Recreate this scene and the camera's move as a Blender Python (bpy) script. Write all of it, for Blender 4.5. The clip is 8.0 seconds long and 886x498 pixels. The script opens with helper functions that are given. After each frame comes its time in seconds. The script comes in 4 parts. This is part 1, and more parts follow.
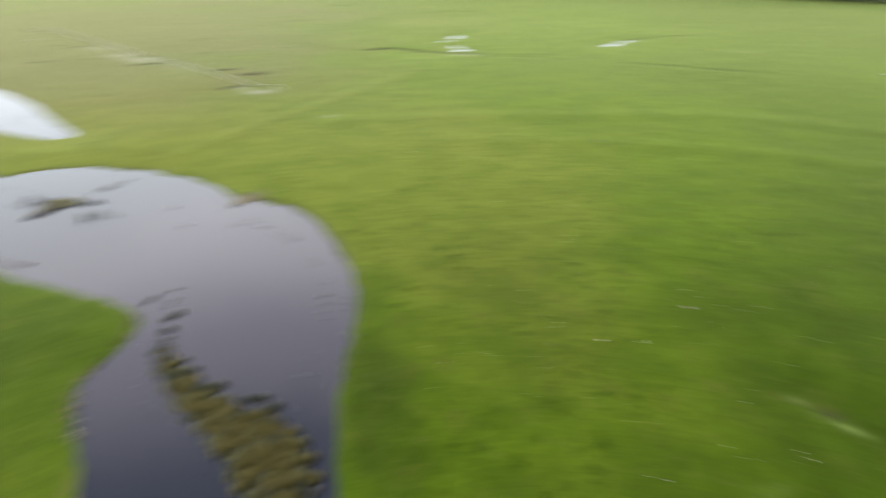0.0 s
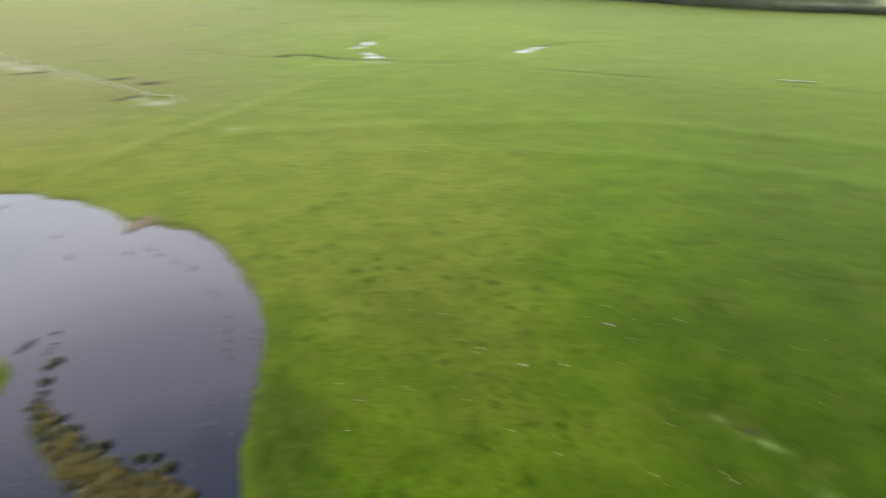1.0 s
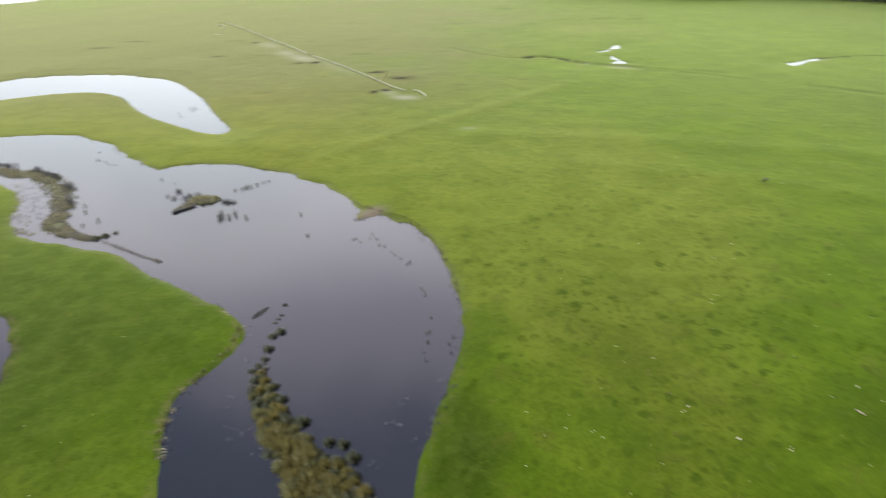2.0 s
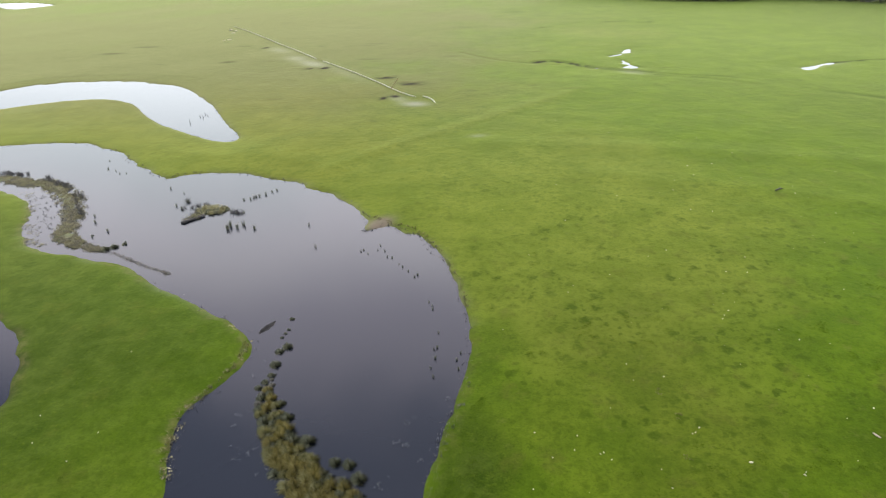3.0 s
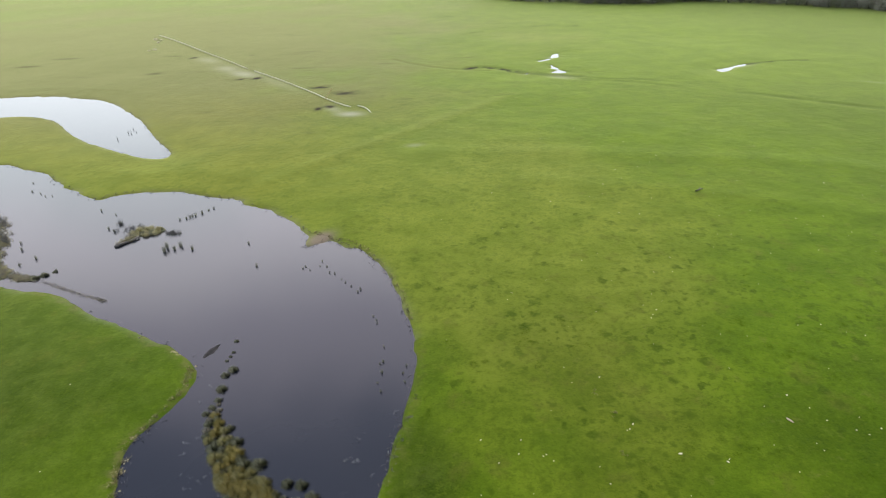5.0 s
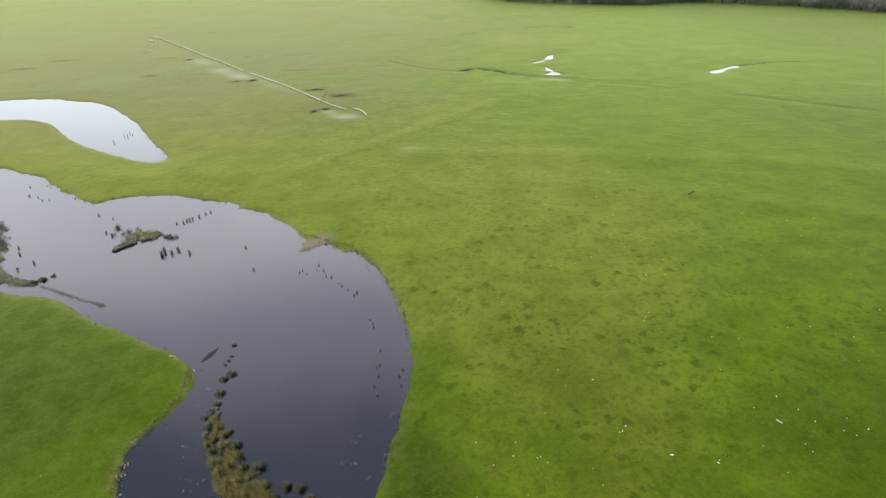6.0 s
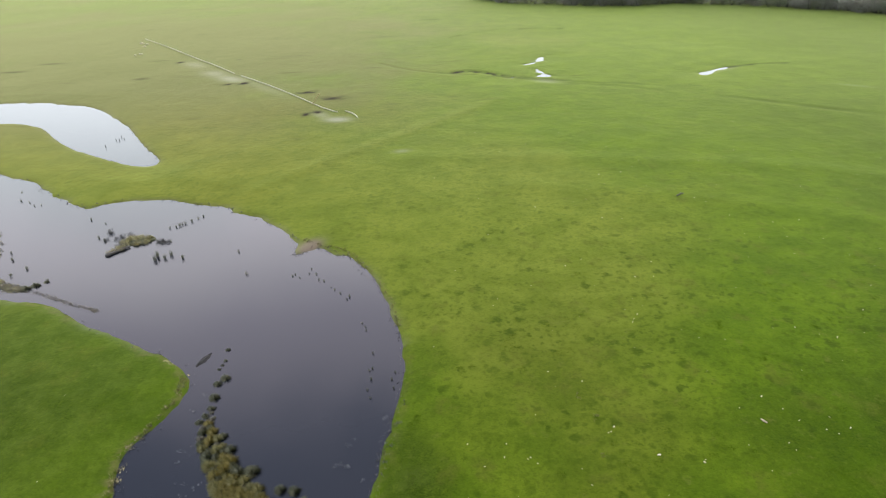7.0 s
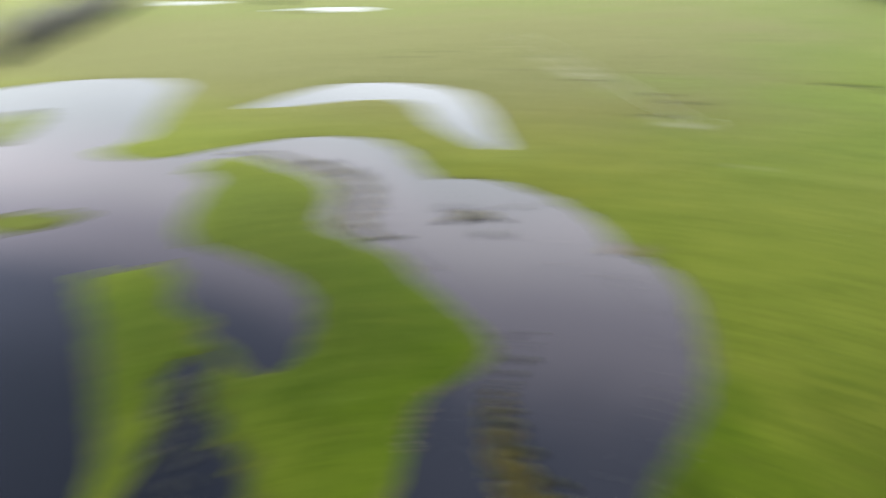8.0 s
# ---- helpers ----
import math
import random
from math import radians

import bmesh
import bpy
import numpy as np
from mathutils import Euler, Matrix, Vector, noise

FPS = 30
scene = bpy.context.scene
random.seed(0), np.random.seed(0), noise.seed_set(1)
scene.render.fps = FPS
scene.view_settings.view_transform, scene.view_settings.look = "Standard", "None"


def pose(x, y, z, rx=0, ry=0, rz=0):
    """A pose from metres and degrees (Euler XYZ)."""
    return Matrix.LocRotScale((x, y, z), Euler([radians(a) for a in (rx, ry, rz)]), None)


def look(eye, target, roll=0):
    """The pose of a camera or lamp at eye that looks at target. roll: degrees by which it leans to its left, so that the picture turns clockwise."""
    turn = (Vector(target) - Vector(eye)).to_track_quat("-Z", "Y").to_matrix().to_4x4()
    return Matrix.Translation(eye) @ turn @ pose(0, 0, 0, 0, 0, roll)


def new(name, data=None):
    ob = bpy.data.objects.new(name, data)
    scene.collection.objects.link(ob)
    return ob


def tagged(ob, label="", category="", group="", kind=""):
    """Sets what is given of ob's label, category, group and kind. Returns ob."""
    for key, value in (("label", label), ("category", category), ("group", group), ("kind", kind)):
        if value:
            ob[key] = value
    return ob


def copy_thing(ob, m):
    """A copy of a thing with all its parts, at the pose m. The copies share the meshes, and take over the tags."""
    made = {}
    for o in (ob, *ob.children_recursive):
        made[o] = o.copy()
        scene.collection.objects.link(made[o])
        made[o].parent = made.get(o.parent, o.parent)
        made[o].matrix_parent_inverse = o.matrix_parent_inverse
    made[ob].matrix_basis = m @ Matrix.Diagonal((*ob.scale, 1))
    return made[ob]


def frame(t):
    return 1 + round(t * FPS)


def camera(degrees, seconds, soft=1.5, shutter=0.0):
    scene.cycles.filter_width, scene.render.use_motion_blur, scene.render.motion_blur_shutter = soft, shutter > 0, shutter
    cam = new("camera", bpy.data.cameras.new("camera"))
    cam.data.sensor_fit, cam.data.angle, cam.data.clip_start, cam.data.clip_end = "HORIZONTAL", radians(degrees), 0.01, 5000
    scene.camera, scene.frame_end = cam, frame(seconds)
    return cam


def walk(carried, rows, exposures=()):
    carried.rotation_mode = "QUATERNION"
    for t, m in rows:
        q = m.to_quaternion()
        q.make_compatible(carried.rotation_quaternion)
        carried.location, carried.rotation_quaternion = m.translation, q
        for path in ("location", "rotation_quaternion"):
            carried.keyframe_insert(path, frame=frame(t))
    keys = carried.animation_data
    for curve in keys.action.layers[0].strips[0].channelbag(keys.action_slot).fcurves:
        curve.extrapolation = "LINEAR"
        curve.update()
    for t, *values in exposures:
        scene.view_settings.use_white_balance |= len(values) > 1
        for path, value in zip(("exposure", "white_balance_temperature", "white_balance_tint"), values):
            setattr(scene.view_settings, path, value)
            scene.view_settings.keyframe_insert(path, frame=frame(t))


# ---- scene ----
cam = camera(69.9, 8.0, soft=1.1, shutter=1.1)

# seconds, eye x, y, z, yaw to the left, pitch up, roll
PATH = [
    (0, -2.600, -4.480, 25.860, -8.35, -28.42, -1.60),
    (0.0334, -2.540, -4.390, 25.845, -10.10, -28.42, -1.38),
    (0.1, -2.420, -4.230, 25.800, -13.56, -28.42, -1.03),
    (0.1667, -2.370, -4.060, 25.740, -19.30, -28.30, -0.15),
    (0.2, -2.340, -3.990, 25.720, -20.80, -28.27, 0.05),
    (0.3, -2.245, -3.694, 25.690, -20.77, -28.25, -0.05),
    (0.5, -1.850, -3.208, 25.740, -22.12, -28.17, 0.30),
    (0.7, -1.560, -2.589, 25.886, -22.44, -28.15, 0.53),
    (0.9, -1.430, -2.126, 26.010, -19.43, -28.20, 0.37),
    (1, -1.300, -1.867, 26.045, -16.10, -28.30, -0.16),
    (1.1, -1.077, -1.579, 26.070, -12.91, -28.25, -0.38),
    (1.3, -0.840, -1.014, 26.160, -8.07, -28.35, -0.80),
    (1.5, -0.640, -0.537, 26.240, -1.71, -28.24, -1.42),
    (1.7, -0.615, -0.078, 26.370, 1.06, -28.25, -1.74),
    (2, -0.590, 0.488, 26.480, 5.97, -28.07, -2.18),
    (2.2, -0.480, 0.801, 26.600, 6.97, -28.00, -2.50),
    (3.3, -0.389, 1.405, 27.458, 7.00, -27.99, -2.69),
    (3.5, -0.339, 1.440, 27.624, 6.51, -28.06, -2.71),
    (4, -0.301, 1.286, 28.064, 2.77, -28.20, -2.47),
    (4.5, -0.287, 1.062, 28.386, 1.90, -28.22, -2.44),
    (4.7, -0.264, 0.920, 28.540, 1.49, -28.20, -2.40),
    (5.8, -0.179, 0.460, 29.260, 0.83, -28.25, -2.45),
    (6, -0.160, 0.400, 29.400, 0.71, -28.31, -2.43),
    (6.5, -0.061, 0.207, 29.680, 0.30, -28.30, -2.47),
    (7, 0.000, 0.000, 29.998, 0.00, -28.36, -2.45),
    (7.2, -0.246, -0.020, 30.230, 1.20, -28.37, -2.65),
    (7.4, -0.360, -0.100, 30.390, 8.06, -28.18, -3.23),
    (7.5, -0.331, -0.190, 30.420, 10.30, -28.10, -3.40),
    (7.6, -0.291, -0.230, 30.440, 13.07, -27.88, -3.80),
    (7.8, -0.216, -0.220, 30.320, 16.39, -27.63, -4.08),
    (7.9, -0.124, -0.148, 30.246, 20.06, -27.42, -4.27),
    (8, -0.049, -0.082, 30.211, 31.49, -26.61, -5.33),
]


def heading(x, y, z, yaw, pitch, roll):
    a, b = radians(yaw), radians(pitch)
    ahead = Vector((-math.sin(a) * math.cos(b), math.cos(a) * math.cos(b), math.sin(b)))
    return look((x, y, z), Vector((x, y, z)) + 2 * ahead, roll)


walk(cam, [(t, heading(*row)) for t, *row in PATH])

# ---- overcast daylight ----
SUN_AZIMUTH, SUN_HEIGHT = 5.0, 63.0
world = bpy.data.worlds.new("overcast_sky")
scene.world = world
world.use_nodes = True
wn, wl = world.node_tree.nodes, world.node_tree.links
wn.clear()
sky = wn.new("ShaderNodeTexSky")
sky.sky_type, sky.sun_disc = "NISHITA", False
sky.sun_elevation, sky.sun_rotation = radians(SUN_HEIGHT), radians(SUN_AZIMUTH)
sky.air_density, sky.dust_density, sky.ozone_density = 1.0, 5.0, 1.0
# the cloud sheet: thin and bright low in front of the hidden sun, thick and bluish grey overhead and to the sides
where = wn.new("ShaderNodeTexCoord")
split = wn.new("ShaderNodeSeparateXYZ")
wl.new(where.outputs["Generated"], split.inputs[0])
toward = wn.new("ShaderNodeVectorMath")
toward.operation = "DOT_PRODUCT"
wl.new(where.outputs["Generated"], toward.inputs[0])
toward.inputs[1].default_value = (math.sin(radians(SUN_AZIMUTH)), math.cos(radians(SUN_AZIMUTH)), 0)


def sky_math(operation, *values):
    node = wn.new("ShaderNodeMath")
    node.operation = operation
    for socket, value in zip(node.inputs, values):
        if isinstance(value, float):
            socket.default_value = value
        else:
            wl.new(value, socket)
    return node.outputs[0]


height = split.outputs["Z"]
level = sky_math("SQRT", sky_math("SUBTRACT", 1.0, sky_math("MULTIPLY", height, height)))
aside = sky_math("SUBTRACT", level, toward.outputs["Value"])
thickness = sky_math("MULTIPLY", height, sky_math("MULTIPLY_ADD", sky_math("MULTIPLY_ADD", aside, 1.6, 0.5), aside, 1.0))
billows = wn.new("ShaderNodeTexNoise")
billows.inputs["Scale"].default_value, billows.inputs["Detail"].default_value = 4.0, 3.0
wl.new(where.outputs["Generated"], billows.inputs["Vector"])
thickness = sky_math("MULTIPLY_ADD", sky_math("SUBTRACT", billows.outputs["Fac"], 0.5), 0.16, thickness)
spread = wn.new("ShaderNodeMapRange")
spread.interpolation_type = "SMOOTHSTEP"
wl.new(aside, spread.inputs[0])
for socket, value in zip(spread.inputs[1:5], (0.0, 0.55, 42.0, 21.0)):
    socket.default_value = value
sheet = wn.new("ShaderNodeValToRGB")
wl.new(thickness, sheet.inputs[0])
sheet.color_ramp.interpolation = "EASE"
stops = [(0.0, (0.66, 0.70, 0.72)), (0.32, (0.74, 0.79, 0.83)), (0.47, (1.0, 0.97, 1.05)), (0.61, (0.75, 0.715, 0.84)), (0.755, (0.29, 0.32, 0.435)), (1.0, (0.20, 0.23, 0.31))]
while len(sheet.color_ramp.elements) < len(stops):
    sheet.color_ramp.elements.new(0.5)
for stop, (at, colour) in zip(sheet.color_ramp.elements, stops):
    stop.position, stop.color = at, (*colour, 1)
bright = wn.new("ShaderNodeVectorMath")
bright.operation = "SCALE"
wl.new(spread.outputs[0], bright.inputs["Scale"])
wl.new(sheet.outputs[0], bright.inputs[0])
cloud = wn.new("ShaderNodeMix")
cloud.data_type = "RGBA"
cloud.inputs[0].default_value = 0.88
wl.new(sky.outputs[0], cloud.inputs[6])
wl.new(bright.outputs[0], cloud.inputs[7])
back = wn.new("ShaderNodeBackground")
back.inputs[1].default_value = 0.12
wl.new(cloud.outputs[2], back.inputs[0])
wl.new(back.outputs[0], wn.new("ShaderNodeOutputWorld").inputs[0])

sun_data = bpy.data.lights.new("sun", "SUN")
sun_data.energy, sun_data.angle, sun_data.color = 1.4, radians(12), (1.0, 0.96, 0.9)
sun = new("sun", sun_data)
az, el = radians(SUN_AZIMUTH), radians(SUN_HEIGHT)
sun.matrix_world = look((0, 0, 0), (-math.sin(az) * math.cos(el), -math.cos(az) * math.cos(el), -math.sin(el)))
scene.view_settings.exposure = 0.0


# ---- materials ----
class Nodes:
    """Short names for the nodes of one material."""

    def __init__(self, name):
        self.mat = bpy.data.materials.new(name)
        self.mat.use_nodes = True
        self.n, self.l = self.mat.node_tree.nodes, self.mat.node_tree.links
        self.bsdf = self.n["Principled BSDF"]
        self.pos = self.n.new("ShaderNodeNewGeometry").outputs["Position"]

    def link(self, value, socket):
        if isinstance(value, (int, float, tuple)):
            socket.default_value = value
        else:
            self.l.new(value, socket)

    def noise(self, scale, detail=3.0, rough=0.55, stretch=None, at=None):
        node = self.n.new("ShaderNodeTexNoise")
        node.inputs["Scale"].default_value = scale
        node.inputs["Detail"].default_value = detail
        node.inputs["Roughness"].default_value = rough
        source = at or self.pos
        if stretch:
            m = self.n.new("ShaderNodeMapping")
            m.inputs["Scale"].default_value = stretch
            m.inputs["Rotation"].default_value = (0, 0, 0.5)
            self.l.new(source, m.inputs[0])
            source = m.outputs[0]
        self.l.new(source, node.inputs["Vector"])
        return node.outputs["Fac"]

    def ramp(self, value, low, high, a=0.0, b=1.0):
        node = self.n.new("ShaderNodeMapRange")
        node.interpolation_type = "SMOOTHSTEP"
        self.link(value, node.inputs[0])
        for i, v in enumerate((low, high, a, b)):
            node.inputs[i + 1].default_value = v
        return node.outputs[0]

    def mix(self, fac, a, b):
        node = self.n.new("ShaderNodeMix")
        node.data_type = "RGBA"
        self.link(fac, node.inputs[0])
        self.link(a if not isinstance(a, tuple) else (*a, 1), node.inputs[6])
        self.link(b if not isinstance(b, tuple) else (*b, 1), node.inputs[7])
        return node.outputs[2]

    def math(self, op, a, b=0.0):
        node = self.n.new("ShaderNodeMath")
        node.operation = op
        self.link(a, node.inputs[0])
        self.link(b, node.inputs[1])
        return node.outputs[0]

    def tufts(self, scale, size, share):
        """Rounded, ragged tufts: one to a cell, in a share of the cells."""
        shift = self.n.new("ShaderNodeTexNoise")
        shift.inputs["Scale"].default_value, shift.inputs["Detail"].default_value = scale * 2.6, 3.0
        self.l.new(self.pos, shift.inputs["Vector"])
        bent = self.n.new("ShaderNodeVectorMath")
        bent.operation = "MULTIPLY_ADD"
        self.l.new(shift.outputs["Color"], bent.inputs[0])
        bent.inputs[1].default_value = (0.9 / scale, 0.9 / scale, 0)
        self.l.new(self.pos, bent.inputs[2])
        cell = self.n.new("ShaderNodeTexVoronoi")
        cell.voronoi_dimensions = "2D"
        cell.inputs["Scale"].default_value = scale
        self.l.new(bent.outputs[0], cell.inputs["Vector"])
        lot = self.n.new("ShaderNodeSeparateColor")
        self.l.new(cell.outputs["Color"], lot.inputs[0])
        reach = self.ramp(lot.outputs[1], 0.0, 1.0, size * 0.55, size)
        inner = self.ramp(self.math("DIVIDE", cell.outputs["Distance"], reach), 1.0, 0.35)
        return self.math("MULTIPLY", inner, self.ramp(lot.outputs[0], share + 0.04, share - 0.04))

    def attribute(self, name):
        node = self.n.new("ShaderNodeAttribute")
        node.attribute_name = name
        return node.outputs["Fac"]

    def random(self):
        return self.n.new("ShaderNodeObjectInfo").outputs["Random"]

    def island(self):
        return self.n.new("ShaderNodeNewGeometry").outputs["Random Per Island"]

    def bump(self, height, strength, distance):
        node = self.n.new("ShaderNodeBump")
        node.inputs["Strength"].default_value = strength
        node.inputs["Distance"].default_value = distance
        self.l.new(height, node.inputs["Height"])
        self.l.new(node.outputs[0], self.bsdf.inputs["Normal"])

    def done(self, colour, rough=0.8, specular=0.5, **more):
        self.link(colour if not isinstance(colour, tuple) else (*colour, 1), self.bsdf.inputs["Base Color"])
        self.link(rough, self.bsdf.inputs["Roughness"])
        self.bsdf.inputs["Specular IOR Level"].default_value = specular
        for key, value in more.items():
            self.bsdf.inputs[key].default_value = value
        return self.mat


def ground_material():
    k = Nodes("meadow_turf")
    broad = k.noise(0.035, 4, 0.6)
    patch = k.noise(0.22, 4, 0.6)
    tuft = k.noise(1.4, 4, 0.6)
    fine = k.noise(7.0, 3, 0.65)
    grain = k.noise(28.0, 2, 0.6)
    dry_and_vignette = k.attribute("dry_and_vignette")
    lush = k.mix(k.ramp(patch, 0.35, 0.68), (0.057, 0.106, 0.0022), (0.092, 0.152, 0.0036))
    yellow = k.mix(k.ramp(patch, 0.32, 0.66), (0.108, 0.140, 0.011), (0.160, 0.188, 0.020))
    # yellowed far grass, with distance haze painted in as a greyer colour
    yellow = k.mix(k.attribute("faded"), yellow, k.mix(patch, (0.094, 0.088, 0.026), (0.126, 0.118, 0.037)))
    # darkest turf tone: deep green growth, with lens vignetting painted in
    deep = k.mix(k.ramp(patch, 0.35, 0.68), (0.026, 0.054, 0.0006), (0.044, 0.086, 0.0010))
    lush = k.mix(k.ramp(dry_and_vignette, 0.06, -0.40), lush, deep)
    turf = k.mix(k.ramp(k.math("ADD", dry_and_vignette, k.math("MULTIPLY", k.math("SUBTRACT", broad, 0.5), 1.9)), 0.05, 0.95), lush, yellow)
    turf = k.mix(k.attribute("warm"), turf, k.mix(k.ramp(patch, 0.35, 0.65), (0.112, 0.108, 0.009), (0.160, 0.150, 0.016)))
    turf = k.mix(k.attribute("olive"), turf, k.mix(k.ramp(patch, 0.35, 0.65), (0.058, 0.076, 0.006), (0.096, 0.112, 0.011)))
    turf = k.mix(k.attribute("cool"), turf, k.mix(k.ramp(k.noise(0.5, 4, 0.6), 0.36, 0.64), (0.021, 0.039, 0.003), (0.057, 0.080, 0.011)))
    # rank dark tufts, pale thin spots, blades
    rank = k.math("MULTIPLY", k.ramp(tuft, 0.50, 0.68), k.ramp(k.noise(0.10, 3), 0.34, 0.58, 0.10, 0.40))
    turf = k.mix(rank, turf, (0.026, 0.050, 0.0010))
    where_rank = k.math("MULTIPLY", k.attribute("rank"), k.ramp(k.noise(0.14, 3), 0.38, 0.62, 0.2, 1.0))
    clumps = k.math("MAXIMUM", k.math("MULTIPLY", k.tufts(0.62, 0.40, 0.50), 0.95), k.math("MULTIPLY", k.tufts(1.35, 0.42, 0.55), 0.62))
    clumps = k.math("MULTIPLY", k.math("MULTIPLY", clumps, k.ramp(fine, 0.36, 0.60, 0.45, 1.0)), where_rank)
    turf = k.mix(clumps, turf, (0.020, 0.044, 0.0009))
    worn = k.math("MULTIPLY", k.tufts(0.33, 0.50, 0.45), k.ramp(tuft, 0.35, 0.65, 0.1, 0.55))
    turf = k.mix(k.math("MULTIPLY", worn, k.attribute("rank")), turf, (0.088, 0.098, 0.012))
    thin = k.ramp(k.noise(0.75, 4, 0.7), 0.58, 0.74, 0, 0.5)
    turf = k.mix(k.math("MULTIPLY", thin, k.ramp(k.attribute("cool"), 0.0, 0.6, 1.0, 0.35)), turf, (0.120, 0.128, 0.022))
    blade = k.noise(3.3, 4, 0.65)
    turf = k.mix(k.ramp(blade, 0.52, 0.34, 0.0, 0.26), turf, (0.030, 0.052, 0.0022))
    turf = k.mix(k.ramp(blade, 0.54, 0.72, 0.0, 0.30), turf, (0.125, 0.150, 0.012))
    turf = k.mix(k.ramp(fine, 0.35, 0.78, 0.0, 0.26), turf, (0.085, 0.125, 0.005))
    turf = k.mix(k.ramp(fine, 0.50, 0.25, 0.0, 0.36), turf, (0.021, 0.0375, 0.003))
    turf = k.mix(k.ramp(grain, 0.55, 0.75, 0.0, 0.14), turf, (0.15, 0.165, 0.018))
    turf = k.mix(k.math("MULTIPLY", k.attribute("pale"), k.ramp(fine, 0.3, 0.6, 0.45, 0.9)), turf, (0.160, 0.205, 0.048))
    silt = k.mix(fine, (0.21, 0.205, 0.14), (0.34, 0.325, 0.245))
    turf = k.mix(k.math("MULTIPLY", k.attribute("silt"), k.ramp(patch, 0.2, 0.5, 0.55, 1.0)), turf, silt)
    earth = k.mix(fine, (0.020, 0.016, 0.010), (0.060, 0.047, 0.032))
    turf = k.mix(k.math("MULTIPLY", k.attribute("mud"), k.ramp(tuft, 0.25, 0.5, 0.8, 1.0)), turf, earth)
    straw = k.mix(fine, (0.085, 0.080, 0.022), (0.17, 0.15, 0.055))
    turf = k.mix(k.math("MULTIPLY", k.attribute("straw"), k.ramp(tuft, 0.40, 0.60)), turf, straw)
    pink = k.mix(fine, (0.13, 0.098, 0.070), (0.24, 0.185, 0.135))
    turf = k.mix(k.attribute("bare"), turf, pink)
    k.bump(k.math("ADD", k.math("MULTIPLY", fine, 0.7), k.math("MULTIPLY", tuft, 1.4)), 0.22, 0.10)
    mat = k.done(turf, 0.9, 0.04)
    k.link(k.math("MULTIPLY", k.math("SUBTRACT", 1.0, k.attribute("mud")), k.ramp(k.attribute("faded"), 0.0, 1.0, 0.62, 0.50)), k.bsdf.inputs["Sheen Weight"])
    k.bsdf.inputs["Sheen Roughness"].default_value = 0.33
    # the greyer tint puts distance haze into the sheen colour
    k.link(k.mix(k.attribute("faded"), (0.80, 1.0, 0.22), (0.96, 0.97, 0.42)), k.bsdf.inputs["Sheen Tint"])
    return mat


def water_material():
    k = Nodes("still_flood_water")
    silt = k.mix(k.noise(0.08, 3), (0.005, 0.007, 0.011), (0.010, 0.012, 0.017))
    k.bump(k.math("ADD", k.noise(1.6, 3, 0.6), k.noise(0.25, 2)), 0.04, 0.05)
    return k.done(silt, k.ramp(k.noise(0.05, 2), 0.3, 0.7, 0.03, 0.07), 0.5, IOR=1.333)


def blade_material(name, a, b, c, gloss=0.3, thin=0.0, tips=0.0, dapple=0.4):
    """Stems whose colour goes from plant to plant (a to b) and from blade to blade (towards c)."""
    k = Nodes(name)
    colour = k.mix(k.random(), a, b)
    colour = k.mix(k.ramp(k.island(), 0.35, 1.0, 0.0, 0.8), colour, c)
    if tips:
        up = k.n.new("ShaderNodeSeparateXYZ")
        k.l.new(k.n.new("ShaderNodeTexCoord").outputs["Generated"], up.inputs[0])
        colour = k.mix(k.ramp(up.outputs["Z"], 0.35, 1.0, 0.0, tips), colour, c)
    colour = k.mix(k.ramp(k.noise(9.0, 2), 0.4, 0.8, 0, dapple), colour, tuple(v * 0.45 for v in a))
    if thin:
        through_light = k.n.new("ShaderNodeBsdfTranslucent")
        blend = k.n.new("ShaderNodeMixShader")
        blend.inputs[0].default_value = thin
        k.l.new(colour, through_light.inputs[0])
        k.l.new(k.bsdf.outputs[0], blend.inputs[1])
        k.l.new(through_light.outputs[0], blend.inputs[2])
        k.l.new(blend.outputs[0], k.n["Material Output"].inputs[0])
    return k.done(colour, 0.7, gloss)


def mottled(name, a, b, scale, rough=0.8, bump=0.0, grain=0.0):
    k = Nodes(name)
    colour = k.mix(k.ramp(k.noise(scale, 4, 0.6), 0.3, 0.7), a, b)
    if grain:
        colour = k.mix(k.ramp(k.noise(scale * 7, 3), 0.45, 0.8, 0, grain), colour, tuple(v * 0.4 for v in a))
    if bump:
        k.bump(k.noise(scale * 3, 3), bump, 0.03)
    return k.done(colour, rough, 0.3)


TURF = ground_material()
WATER = water_material()
RUSH = blade_material("olive_rush_stems", (0.21, 0.20, 0.070), (0.28, 0.25, 0.080), (0.56, 0.52, 0.27), 0.10, 0.12, 0.5)
RUSH_GOLD = blade_material("golden_brown_rush_stems", (0.275, 0.230, 0.058), (0.225, 0.190, 0.050), (0.54, 0.47, 0.20), 0.10, 0.12, 0.45)
RUSH_GREEN = blade_material("dark_green_rush_stems", (0.105, 0.115, 0.055), (0.15, 0.152, 0.078), (0.46, 0.45, 0.30), 0.2, 0.0, 0.55)
RUSH_GREY = blade_material("grey_dead_rush_stems", (0.13, 0.122, 0.10), (0.085, 0.082, 0.070), (0.27, 0.25, 0.22))
RUSH_PALE = blade_material("bleached_drowned_leaves", (0.36, 0.36, 0.33), (0.26, 0.26, 0.235), (0.55, 0.55, 0.50))
RUSH_BLEACHED = blade_material("bleached_rush_stems", (0.30, 0.275, 0.20), (0.24, 0.222, 0.165), (0.52, 0.49, 0.39), 0.1, 0.12, 0.5)
